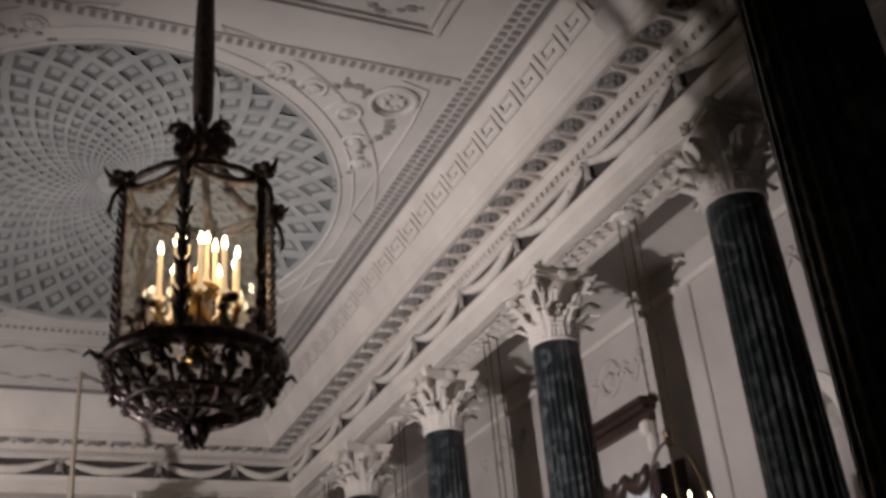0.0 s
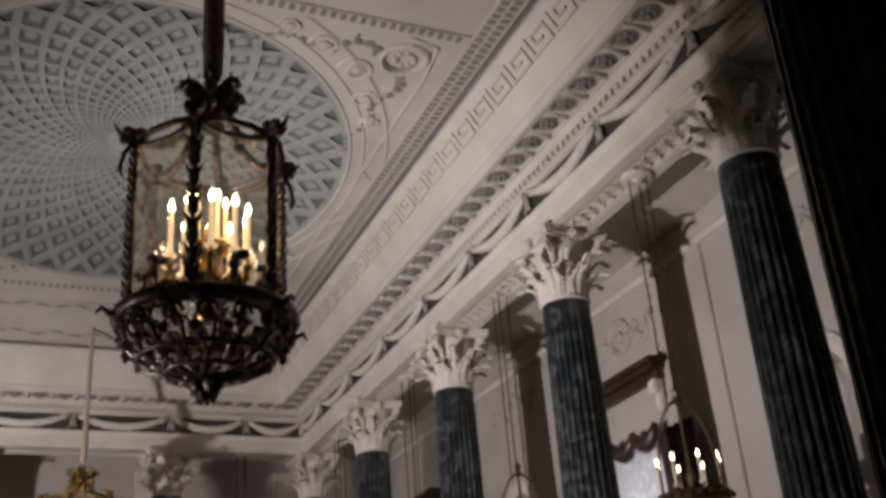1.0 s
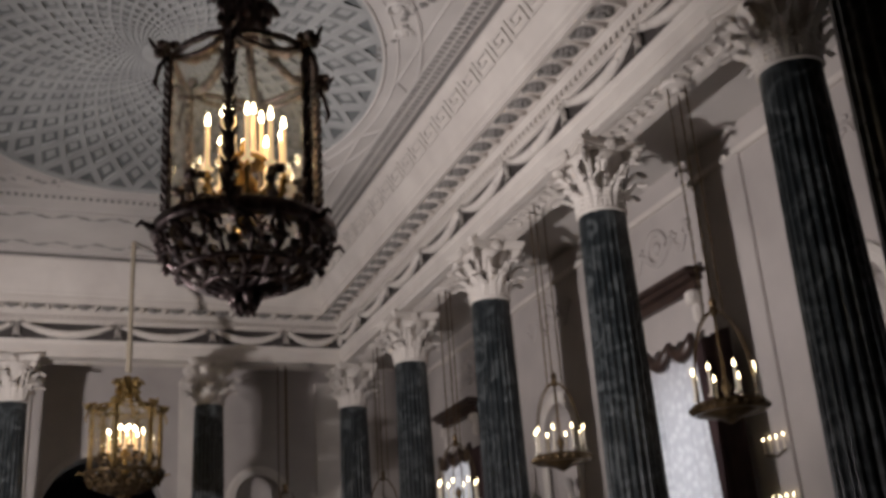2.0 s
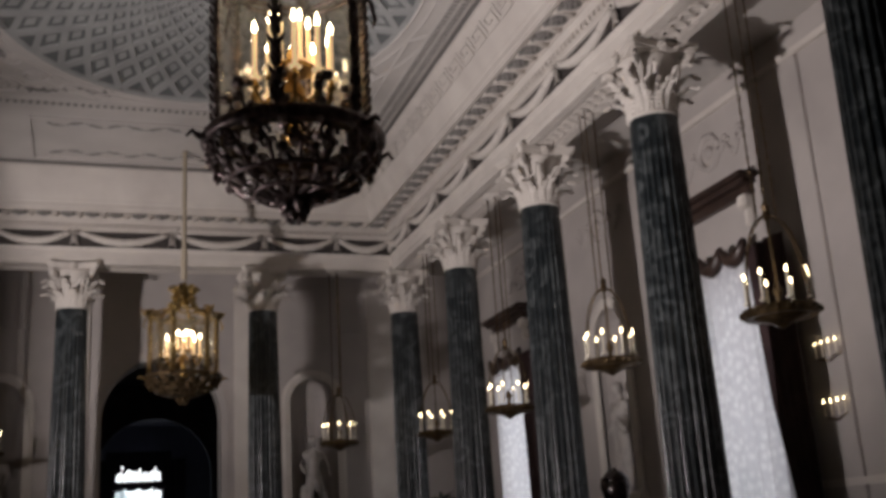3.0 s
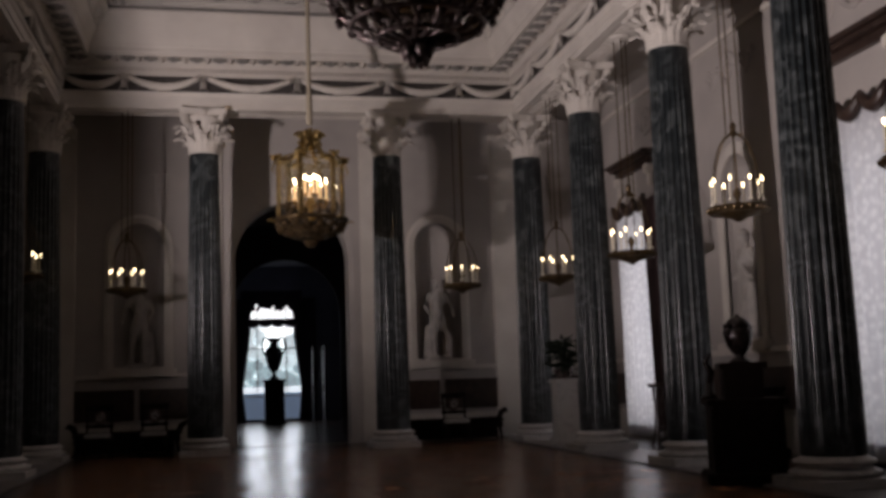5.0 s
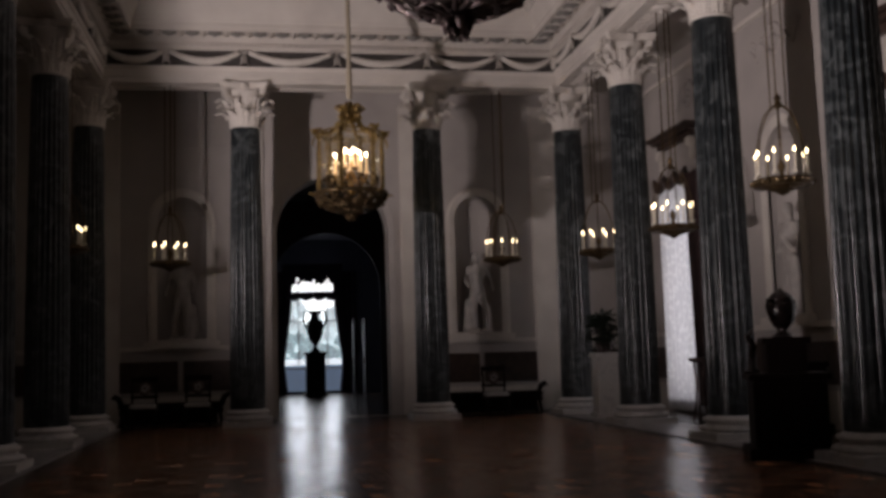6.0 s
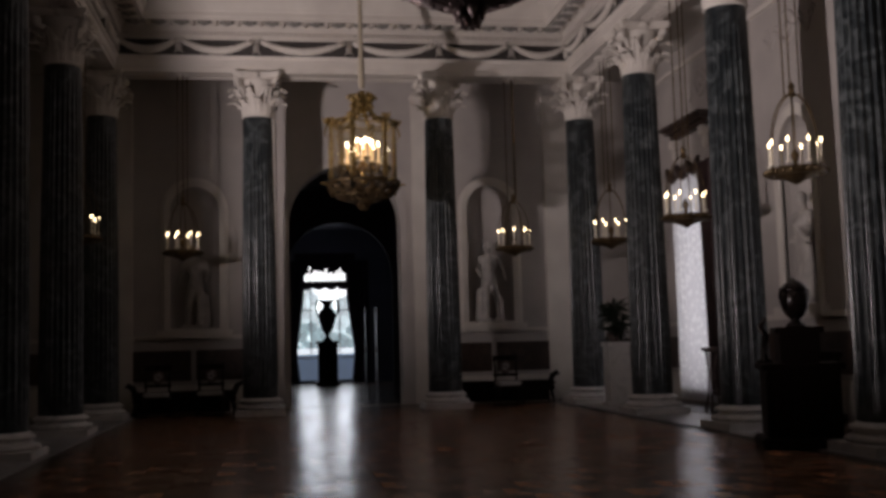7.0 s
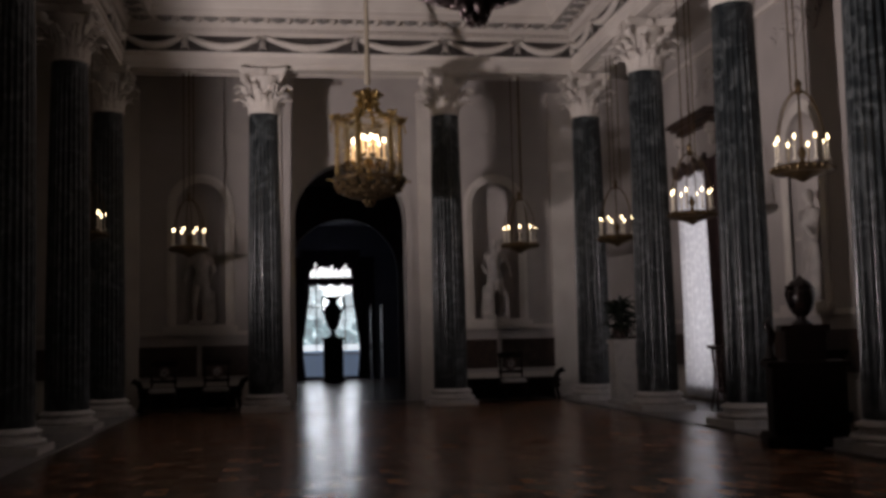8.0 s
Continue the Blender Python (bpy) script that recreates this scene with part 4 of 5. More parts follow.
for ob in far_lantern.children:
    if ob.name.startswith("suspension_rod"):
        ob.data = mesh_of("suspension_rod", tube(bmesh.new(), [(0, 0, 3.0), (0, 0, (Z_CEIL - Z_FAR) / 0.83)], 0.045, 8), CORD)
    if ob.name.startswith("cord_sleeve"):
        ob.data = mesh_of("cord_sleeve", lathe(bmesh.new(), [(0.05, 2.92), (0.06, 3.0), (0.06, 3.6), (0.045, 3.7)], 10), CORD)
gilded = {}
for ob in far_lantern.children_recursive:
    if ob.type == "MESH" and ob.data.materials and ob.data.materials[0] in (BRONZE, GLINT_BRONZE):
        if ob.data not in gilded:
            # lower parts get a duller gilt, standing in for their weaker light
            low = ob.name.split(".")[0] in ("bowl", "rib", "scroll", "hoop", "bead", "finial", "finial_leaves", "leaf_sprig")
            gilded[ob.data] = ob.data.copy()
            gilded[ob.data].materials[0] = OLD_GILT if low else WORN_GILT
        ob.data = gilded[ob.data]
far_lantern["label"] = "six-sided gilt lantern with glass and lit candles on a pale cord"


# ---- ring chandeliers between the columns ----
def chandelier():
    """Origin: middle of the flames' height; hangs from the architrave."""
    top = thing("ring_chandelier", Matrix(), "small gilt ring chandelier with lit candles hung on chains between columns", "chandelier", "chandeliers between the columns")
    R0 = 0.36
    ring = bmesh.new()
    lathe(ring, [(R0 - 0.05, -0.5), (R0 + 0.02, -0.5), (R0 + 0.05, -0.45), (R0 + 0.03, -0.4), (R0 - 0.04, -0.4), (R0 - 0.06, -0.45)], 24, hollow=True)
    for k in range(24):
        a = 2 * math.pi * k / 24
        ball(ring, ((R0 + 0.05) * math.cos(a), (R0 + 0.05) * math.sin(a), -0.45), 0.028, 1)
    part("ring", ring, OLD_GILT, top)
    dish = lathe(bmesh.new(), [(0.01, -0.62), (0.05, -0.6), (0.12, -0.56), (0.3, -0.5), (0.3, -0.47), (0.05, -0.5), (0.03, -0.3), (0.06, -0.22), (0.02, -0.12)], 16)
    part("dish", dish, OLD_GILT, top, smooth=True)
    hoop = bmesh.new()
    tube(hoop, [(R0 * math.cos(math.pi * i / 16), 0, -0.42 + 1.05 * math.sin(math.pi * i / 16) ** 0.8) for i in range(17)], 0.0095, 6)
    HOOP = mesh_of("hoop", hoop, OLD_GILT, True)
    for k in range(3):
        part("hoop", HOOP, None, top, m=Matrix.Rotation(radians(60 * k + 20), 4, "Z"))
    part("hook", lathe(bmesh.new(), [(0.02, 0.58), (0.06, 0.62), (0.035, 0.68), (0.05, 0.74), (0.01, 0.8)], 10), OLD_GILT, top)
    chain = bmesh.new()
    n = 40
    for i in range(n):
        z = 0.6 + 2.9 * (i + 0.5) / n
        tube(chain, [(0.012 * math.cos(a) * (i % 2), 0.012 * math.cos(a) * (1 - i % 2), z + 0.045 * math.sin(a)) for a in (0, 1.05, 2.1, 3.14, 4.19, 5.24, 6.28)], 0.007, 4)
    CHAIN = mesh_of("chain", chain, OLD_GILT)
    for k in range(3):
        a = radians(120 * k + 15)
        part("chain", CHAIN, None, top, m=Matrix.Translation((0.12 * math.cos(a), 0.12 * math.sin(a), 0)))
    part("ceiling_rose", lathe(bmesh.new(), [(0.2, 3.47), (0.18, 3.43), (0.08, 3.4), (0.05, 3.36)], 14), STUCCO, top)
    for k in range(8):
        a = radians(45 * k + 8)
        candle_parts(top, Matrix.Translation((R0 * 0.96 * math.cos(a), R0 * 0.96 * math.sin(a), -0.36)))
    return top


Z_CH = 3.88
ch = chandelier()
ch.matrix_basis = pose(XR + 0.07, BAYS_Y[1], Z_CH)
for x, y in [(XR + 0.07, BAYS_Y[2]), (XR + 0.07, BAYS_Y[3]), (XR, BAYS_Y[0]), (CX + 3.65, YF), (CX - 3.6, YF)]:
    copy_thing(ch, pose(x, y, Z_CH + (0.05 if y == YF else 0.13 if y == BAYS_Y[2] else 0), 0, 0, 17 * y))
copy_thing(ch, pose(XL - 0.08, BAYS_Y[0], Z_CH + 0.17, 0, 0, 40))


# ---- windows of the side wall ----
def side_window(y):
    root = thing("window_1" if y == WINDOWS_R[0] else "window_2" if y == WINDOWS_R[1] else "window_3", RIGHT_M @ Matrix.Translation((-y, 0, 0)),
                 "tall window with white lace curtain and dark side drapery", "window", "windows of the side wall", "structure")
    part("window_frame", ring_of(arch_loop(0, 2.34, 0.02, 5.1, False), arch_loop(0, 1.9, 0.32, 4.85, False), 0.09), STUCCO, root)
    sash = bmesh.new()
    for u in (-0.9, -0.02, 0.86):
        box(sash, u, u + 0.04, 0.42, 0.47, 0.34, 4.83)
    for z in (0.34, 1.4, 2.5, 3.6, 4.79):
        box(sash, -0.92, 0.92, 0.425, 0.465, z, z + 0.04)
    part("sash", sash, STUCCO, root)
    g = part("pane", box(bmesh.new(), -0.94, 0.94, 0.44, 0.446, 0.33, 4.84), PANE, root)
    g.visible_shadow = False
    # lace: a gently folded sheet
    bm = bmesh.new()
    n = 60
    lines = [[bm.verts.new((-0.95 + (2.15 if y == WINDOWS_R[0] else 2.6) * i / n, -0.16 + 0.035 * math.sin(i * 0.9) + 0.015 * math.sin(i * 2.3 + z), z)) for i in range(n + 1)] for z in (0.06, 2.0, 3.5, 5.02)]
    for a, b in zip(lines, lines[1:]):
        for i in range(n):
            bm.faces.new((a[i], a[i + 1], b[i + 1], b[i]))
    part("lace_curtain", bm, LACE_SHEER, root, "sheer white lace curtain", True)
    # drawn side drape and a swagged pelmet, dark
    bm = bmesh.new()
    n = 16
    lines = []
    for z, w in ((0.2, 0.12), (0.8, 0.22), (1.5, 0.46), (2.8, 0.70), (4.2, 0.80), (5.05, 0.84)):
        w = 0.70 + 0.04 * z if y == WINDOWS_R[0] else w
        lines.append([bm.verts.new((1.75 - w * i / n, -0.27 + 0.04 * math.sin(i * 1.6), z)) for i in range(n + 1)])
    for a, b in zip(lines, lines[1:]):
        for i in range(n):
            bm.faces.new((a[i], a[i + 1], b[i + 1], b[i]))
    ex = bmesh.ops.extrude_face_region(bm, geom=bm.faces[:])
    bmesh.ops.translate(bm, verts=[v for v in ex["geom"] if isinstance(v, bmesh.types.BMVert)], vec=(0, 0.02, 0))
    part("drape", bm, RED_DRAPE, root, "heavy side drapery", True)
    hood = bmesh.new()
    box(hood, -1.12, 1.12, -0.34, 0.0, 6.08, 6.16, 0.02)
    box(hood, -1.04, 1.04, -0.25, 0.0, 6.0, 6.08, 0.015)
    box(hood, -0.98, 0.98, -0.12, 0.0, 5.86, 6.0, 0.01)
    part("window_hood", hood, DADO, root, "dark cornice above the window")
    for s in (-0.86, 0.86):
        con = bmesh.new()
        box(con, s - 0.1, s + 0.1, -0.2, 0.0, 5.66, 5.86, 0.03)
        box(con, s - 0.08, s + 0.08, -0.12, 0.0, 5.4, 5.66, 0.03)
        part("console", con, STUCCO, root)
    pel = bmesh.new()
    for k in range(3):
        c = -0.6 + 0.6 * k
        tube(pel, [(c + (i / 8 - 0.5) * 0.6, -0.26, 5.2 - 0.26 * (1 - (2 * i / 8 - 1) ** 2)) for i in range(9)], 0.1, 6, [0.4, 0.8, 1, 1.1, 1.15, 1.1, 1, 0.8, 0.4])
    part("pelmet", pel, DADO, root, "dark swagged pelmet", True)
    part("window_sill", box(bmesh.new(), -0.95, 0.95, -0.12, 0.3, 0.24, 0.32, 0.015), WHITE_MARBLE, root)


LACE_SHEER = bpy.data.materials.new("sheer_lace")
LACE_SHEER.use_nodes = True
n, l = LACE_SHEER.node_tree.nodes, LACE_SHEER.node_tree.links
df, tl, mx = n.new("ShaderNodeBsdfDiffuse"), n.new("ShaderNodeBsdfTranslucent"), n.new("ShaderNodeMixShader")
co, wv, rp = n.new("ShaderNodeTexCoord"), n.new("ShaderNodeTexVoronoi"), n.new("ShaderNodeValToRGB")
wv.inputs["Scale"].default_value = 8.5
rp.color_ramp.elements[0].color, rp.color_ramp.elements[1].color = (0.84, 0.83, 0.85, 1), (0.66, 0.65, 0.68, 1)
rp.color_ramp.elements[0].position, rp.color_ramp.elements[1].position = 0.1, 0.62
l.new(co.outputs["Object"], wv.inputs["Vector"])
l.new(wv.outputs["Distance"], rp.inputs[0])
l.new(rp.outputs[0], df.inputs["Color"])
l.new(rp.outputs[0], tl.inputs["Color"])
mx.inputs[0].default_value = 0.6
l.new(df.outputs[0], mx.inputs[1])
l.new(tl.outputs[0], mx.inputs[2])
l.new(mx.outputs[0], n["Material Output"].inputs[0])
RED_DRAPE = material("dark_red_drapery", (0.055, 0.03, 0.03), 0.85, colour2=(0.03, 0.016, 0.018), scale=3, grain=50)
for y in WINDOWS_R:
    side_window(y)
    a = lamp("window_daylight", "AREA", Matrix.Translation((WALL_R + 0.62, y, 2.6)) @ Matrix.Rotation(radians(90), 4, "Y"), 66 if y == WINDOWS_R[0] else 44 if y == WINDOWS_R[1] else 15, (0.95, 0.96, 1.0), size=4.2, size_y=1.8)


# ---- statues ----
def limb(bm, pts, radii):
    tube(bm, pts, 1.0, 10, radii)
    for p, r in zip(pts, radii):
        ball(bm, p, r, 2)


def statue_mesh(draped, mirror=1):
    bm = bmesh.new()
    s = mirror
    box(bm, -0.26, 0.26, -0.2, 0.2, 0.0, 0.08)
    limb(bm, [(s * 0.08, 0, 0.1), (s * 0.09, -0.01, 0.5), (s * 0.08, 0, 0.92)], [0.06, 0.075, 0.1])
    limb(bm, [(-s * 0.16, -0.08, 0.1), (-s * 0.15, -0.1, 0.5), (-s * 0.07, 0, 0.92)], [0.055, 0.075, 0.1])
    limb(bm, [(0, 0, 0.95), (s * 0.02, -0.01, 1.12), (0, -0.01, 1.3), (0, 0, 1.42)], [0.16, 0.135, 0.165, 0.12])
    ball(bm, (s * 0.15, 0, 1.43), 0.075, 2)
    ball(bm, (-s * 0.15, 0, 1.43), 0.075, 2)
    limb(bm, [(0, 0, 1.5), (s * 0.01, -0.01, 1.6)], [0.06, 0.055])
    ball(bm, (s * 0.015, -0.03, 1.7), 0.105, 2, (0.85, 1.0, 1.2))
    limb(bm, [(s * 0.19, 0, 1.42), (s * 0.27, 0.0, 1.18), (s * 0.2, -0.14, 1.0)], [0.062, 0.05, 0.04])
    limb(bm, [(-s * 0.19, 0, 1.42), (-s * 0.29, -0.02, 1.2), (-s * 0.33, -0.1, 0.95)], [0.062, 0.05, 0.04])
    limb(bm, [(s * 0.24, 0.1, 0.1), (s * 0.2, 0.1, 0.7)], [0.1, 0.08])
    if draped:
        for i in range(7):
            x = -0.2 + 0.4 * i / 6
            limb(bm, [(x * 1.15, -0.02 + 0.06 * math.sin(i * 2.0), 0.12), (x * 0.9, 0.0 + 0.05 * math.sin(i * 2.0), 0.6), (x * 0.6, -0.04, 1.1)], [0.08, 0.075, 0.06])
        limb(bm, [(s * 0.22, -0.05, 1.45), (0, -0.16, 1.25), (-s * 0.2, -0.1, 1.0)], [0.05, 0.06, 0.06])
    return mesh_of("statue", bm, STATUE, True)


STATUES = [statue_mesh(False, 1), statue_mesh(True, -1), statue_mesh(False, -1)]


def statue(i, m):
    ob = part("statue", STATUES[i], None, None, m=m)
    mod = ob.modifiers.new("carved", "REMESH")
    mod.mode, mod.voxel_size, mod.use_smooth_shade = "VOXEL", 0.028, True
    sm = ob.modifiers.new("worn", "SMOOTH")
    sm.iterations = 4
    tagged(ob, "draped pale plaster statue standing in a wall niche" if i == 1 else "nude pale plaster statue standing in a wall niche", "statue", "statues in the niches")


Z_ST = NICHE_Z0
for u, i in ((NICHES_F[0], 0), (NICHES_F[1], 2)):
    statue(i, FAR_M @ Matrix.Translation((u, 0.14, Z_ST)) @ Matrix.Scale(1.1, 4))
for y, i in zip(NICHES_R, (1, 2)):
    statue(i, RIGHT_M @ Matrix.Translation((-y, 0.1, Z_ST)) @ Matrix.Scale(1.1, 4))
statue(1, LEFT_M @ Matrix.Translation((BAYS_Y[0], 0.14, Z_ST)) @ Matrix.Scale(1.1, 4))


# ---- furniture ----
def urn_profile(s):
    return [(r * s, z * s) for r, z in ((0.16, 0.0), (0.17, 0.03), (0.09, 0.07), (0.06, 0.13), (0.09, 0.17), (0.2, 0.27), (0.29, 0.45), (0.31, 0.6), (0.27, 0.7), (0.16, 0.76), (0.13, 0.84), (0.19, 0.93), (0.21, 0.95), (0.17, 0.96))]


def urn(name, m, s, mat, label, handles=True, slim=1.0):
    root = thing(name, m, label, "urn")
    part("body", lathe(bmesh.new(), [(r * slim, z) for r, z in urn_profile(s)], 26), mat, root, smooth=True)
    if handles:
        for k in (-1, 1):
            part("handle", tube(bmesh.new(), [(k * slim * 0.29 * s, 0, 0.55 * s), (k * slim * 0.4 * s, 0, 0.72 * s), (k * slim * 0.36 * s, 0, 0.95 * s), (k * slim * 0.26 * s, 0, 0.98 * s), (k * slim * 0.17 * s, 0, 0.88 * s)], 0.026 * s, 6), mat, root, smooth=True)
    return root


def pedestal(name, m, w, h, mat, label):
    root = thing(name, m, label, "pedestal")
    part("base", box(bmesh.new(), -w * 0.62, w * 0.62, -w * 0.62, w * 0.62, 0, 0.12, 0.015), mat, root)
    part("die", box(bmesh.new(), -w / 2, w / 2, -w / 2, w / 2, 0.12, h - 0.09, 0.01), mat, root)
    part("cap", box(bmesh.new(), -w * 0.58, w * 0.58, -w * 0.58, w * 0.58, h - 0.09, h, 0.015), mat, root)
    return root


def bench(m, w):
    root = thing("bench", m, "long dark upholstered bench against the end wall", "bench", "benches along the end wall")
    part("seat", box(bmesh.new(), -w / 2, w / 2, -0.28, 0.26, 0.36, 0.5, 0.04), UPHOLSTERY, root)
    part("rail", box(bmesh.new(), -w / 2 + 0.02, w / 2 - 0.02, -0.25, 0.24, 0.26, 0.36, 0.01), EBONY, root)
    for sx in (-1, 1):
        arm = bmesh.new()
        tube(arm, [(sx * (w / 2 - 0.06), 0, 0.45), (sx * (w / 2), 0, 0.6), (sx * (w / 2 + 0.1), 0, 0.66), (sx * (w / 2 + 0.12), 0, 0.6)], 0.07, 8)
        part("arm", arm, EBONY, root, smooth=True)
        for sy in (-1, 1):
            part("leg", tube(bmesh.new(), [(sx * (w / 2 - 0.1), sy * 0.2, 0.27), (sx * (w / 2 - 0.07), sy * 0.21, 0.12), (sx * (w / 2 - 0.05), sy * 0.22, 0.0)], 0.045, 8, [1, 0.8, 0.6]), EBONY, root, smooth=True)
    part("apron", box(bmesh.new(), -w / 2 + 0.15, w / 2 - 0.15, -0.19, -0.16, 0.03, 0.27, 0.005), EBONY, root)
    return root


first_bench = bench(pose(CX + 3.7, 24.2, 0), 2.3)
copy_thing(first_bench, pose(CX - 3.7, 24.2, 0))


def chair(m):
    """A dark side chair with splayed legs, a curved back rail and a pale medallion in the back."""
    root = thing("side_chair", m, "dark mahogany side chair with white seat cushion by the end wall", "chair", "chairs by the end wall")
    part("cushion", box(bmesh.new(), -0.28, 0.28, -0.25, 0.2, 0.42, 0.51, 0.035), WHITE_CLOTH, root, "white seat cushion")
    part("seat_frame", box(bmesh.new(), -0.29, 0.29, -0.26, 0.23, 0.35, 0.42, 0.012), EBONY, root)
    for sx in (-1, 1):
        part("leg", tube(bmesh.new(), [(sx * 0.25, -0.22, 0.36), (sx * 0.25, -0.25, 0.18), (sx * 0.27, -0.31, 0.0)], 0.03, 8, [1.1, 0.9, 0.7]), EBONY, root, smooth=True)
        part("leg", tube(bmesh.new(), [(sx * 0.25, 0.2, 0.36), (sx * 0.25, 0.24, 0.18), (sx * 0.27, 0.32, 0.0)], 0.03, 8, [1.1, 0.9, 0.7]), EBONY, root, smooth=True)
        part("back_post", tube(bmesh.new(), [(sx * 0.25, 0.2, 0.38), (sx * 0.25, 0.22, 0.75), (sx * 0.26, 0.28, 1.08)], 0.024, 8), EBONY, root, smooth=True)
    for z0, z1 in ((0.62, 0.68), (0.98, 1.1)):
        back = bmesh.new()
        lines = [[back.verts.new((x, 0.25 + (0.05 - 0.9 * x * x) + d, z)) for x in [-0.29 + 0.58 * i / 8 for i in range(9)]] for d, z in ((0, z0), (0, z1), (0.03, z1), (0.03, z0))]
        for p, q in zip(lines, lines[1:] + lines[:1]):
            for i in range(8):
                back.faces.new((p[i], p[i + 1], q[i + 1], q[i]))
        part("back_rail", back, EBONY, root)
    oval = lathe(bmesh.new(), [(0.03, 0.03), (0.09, 0.03), (0.13, 0.015), (0.13, -0.015), (0.03, -0.02)], 18, Matrix.Translation((0, 0.27, 0.83)) @ Matrix.Rotation(radians(90), 4, "X") @ Matrix.Diagonal((1, 1.15, 1, 1)))
    part("medallion", oval, BRONZE, root, "carved medallion in the chair back", True)
    ornament = bmesh.new()
    for i in range(5):
        ball(ornament, (0.055 * math.cos(i * 1.257), 0.235, 0.84 + 0.06 * math.sin(i * 1.257)), 0.034, 1, (1, 0.5, 1))
    part("ornament", ornament, WHITE_CLOTH, root, "pale carved rosette")
    return root


first_chair = chair(pose(CX - 4.25, 23.45, 0))
copy_thing(first_chair, pose(CX - 3.1, 23.45, 0))
copy_thing(first_chair, pose(CX + 3.6, 23.5, 0))

# marble pedestal with a leafy plant between the corner columns
pedestal("marble_pedestal", pose(6.86, 20.67, 0), 0.44, 1.34, WHITE_MARBLE, "white veined marble pedestal under a potted plant")
plant = thing("potted_plant", pose(6.86, 20.67, 1.34), "dark leafy plant in a low bowl on a marble pedestal", "plant")
part("pot", lathe(bmesh.new(), [(0.1, 0.0), (0.13, 0.03), (0.2, 0.16), (0.22, 0.2), (0.17, 0.18)], 16), BRONZE, plant, smooth=True)
rng = random.Random(5)
leaf = bmesh.new()
vs = [leaf.verts.new(p) for p in ((0, 0, 0), (0.035, 0.08, 0.02), (0.0, 0.22, -0.02), (-0.035, 0.08, 0.02))]
leaf.faces.new((vs[0], vs[1], vs[2]))
leaf.faces.new((vs[0], vs[2], vs[3]))
FOLIAGE = mesh_of("leaf", leaf, LEAF)
for i in range(150):
    a, r, z = rng.uniform(0, 6.28), rng.uniform(0, 0.16), rng.uniform(0.16, 0.78)
    part("leaf", FOLIAGE, None, plant, m=Matrix.Translation((r * math.cos(a), r * math.sin(a), z)) @ Matrix.Rotation(a - 1.57, 4, "Z") @ Matrix.Rotation(rng.uniform(-0.7, 0.9), 4, "X") @ Matrix.Scale(1.35, 4))
stems = bmesh.new()
for i in range(9):
    a = i * 0.7
    tube(stems, [(0, 0, 0.15), (0.06 * math.cos(a), 0.06 * math.sin(a), 0.45), (0.14 * math.cos(a), 0.14 * math.sin(a), 0.78)], 0.01, 5)
part("stem", stems, LEAF, plant)

# dark cabinet with a bronze vase before the second bay
cab = thing("pedestal_cabinet", pose(6.3, 12.0, 0, 0, 0, -20), "near-black mahogany pedestal cabinet with stepped top", "cabinet")
part("base", box(bmesh.new(), -0.52, 0.52, -0.46, 0.46, 0.0, 0.14, 0.02), EBONY, cab)
part("body", box(bmesh.new(), -0.43, 0.43, -0.38, 0.38, 0.14, 0.95, 0.02), EBONY, cab)
part("door", box(bmesh.new(), -0.34, 0.34, -0.4, -0.38, 0.22, 0.87, 0.008), EBONY, cab)
part("top", box(bmesh.new(), -0.48, 0.48, -0.43, 0.43, 0.95, 1.03, 0.015), EBONY, cab)
part("plinth_block", box(bmesh.new(), -0.235, 0.235, -0.235, 0.235, 1.03, 1.39, 0.01), EBONY, cab)
part("plinth_cap", box(bmesh.new(), -0.285, 0.285, -0.285, 0.285, 1.39, 1.47, 0.01), EBONY, cab)
vase = thing("bronze_vase", pose(6.3, 12.0, 1.47, 0, 0, 25), "glossy black egg-shaped covered vase on a dark cabinet", "urn")
part("foot", lathe(bmesh.new(), [(0.12, 0.0), (0.125, 0.025), (0.08, 0.05), (0.055, 0.085), (0.07, 0.1)], 22), BLACK_BRONZE, vase, smooth=True)
part("body", lathe(bmesh.new(), [(0.06, 0.095), (0.11, 0.14), (0.155, 0.22), (0.172, 0.32), (0.168, 0.4), (0.15, 0.44)], 26), BLACK_BRONZE, vase, smooth=True)
part("lid", lathe(bmesh.new(), [(0.155, 0.44), (0.16, 0.455), (0.14, 0.5), (0.1, 0.545), (0.045, 0.57), (0.03, 0.585), (0.012, 0.605)], 24), BLACK_BRONZE, vase, smooth=True)
for k in (-1, 1):
    part("handle", tube(bmesh.new(), [(k * 0.15, 0, 0.22), (k * 0.24, 0, 0.27), (k * 0.28, 0, 0.37), (k * 0.26, 0, 0.46), (k * 0.2, 0, 0.47), (k * 0.15, 0, 0.42)], 0.02, 6), BLACK_BRONZE, vase, smooth=True)
candlestick = thing("bronze_figure", pose(5.98, 12.25, 1.03), "small dark bronze ornament beside the vase on the cabinet", "ornament")
part("foot", lathe(bmesh.new(), [(0.1, 0.0), (0.1, 0.03), (0.05, 0.06), (0.04, 0.2)], 14), BLACK_BRONZE, candlestick, smooth=True)
part("stem", tube(bmesh.new(), [(0, 0, 0.18), (0.04, 0, 0.32), (-0.03, 0, 0.46), (0.05, 0, 0.55)], 0.045, 7, [1, 1.2, 1.1, 0.5]), BLACK_BRONZE, candlestick, smooth=True)


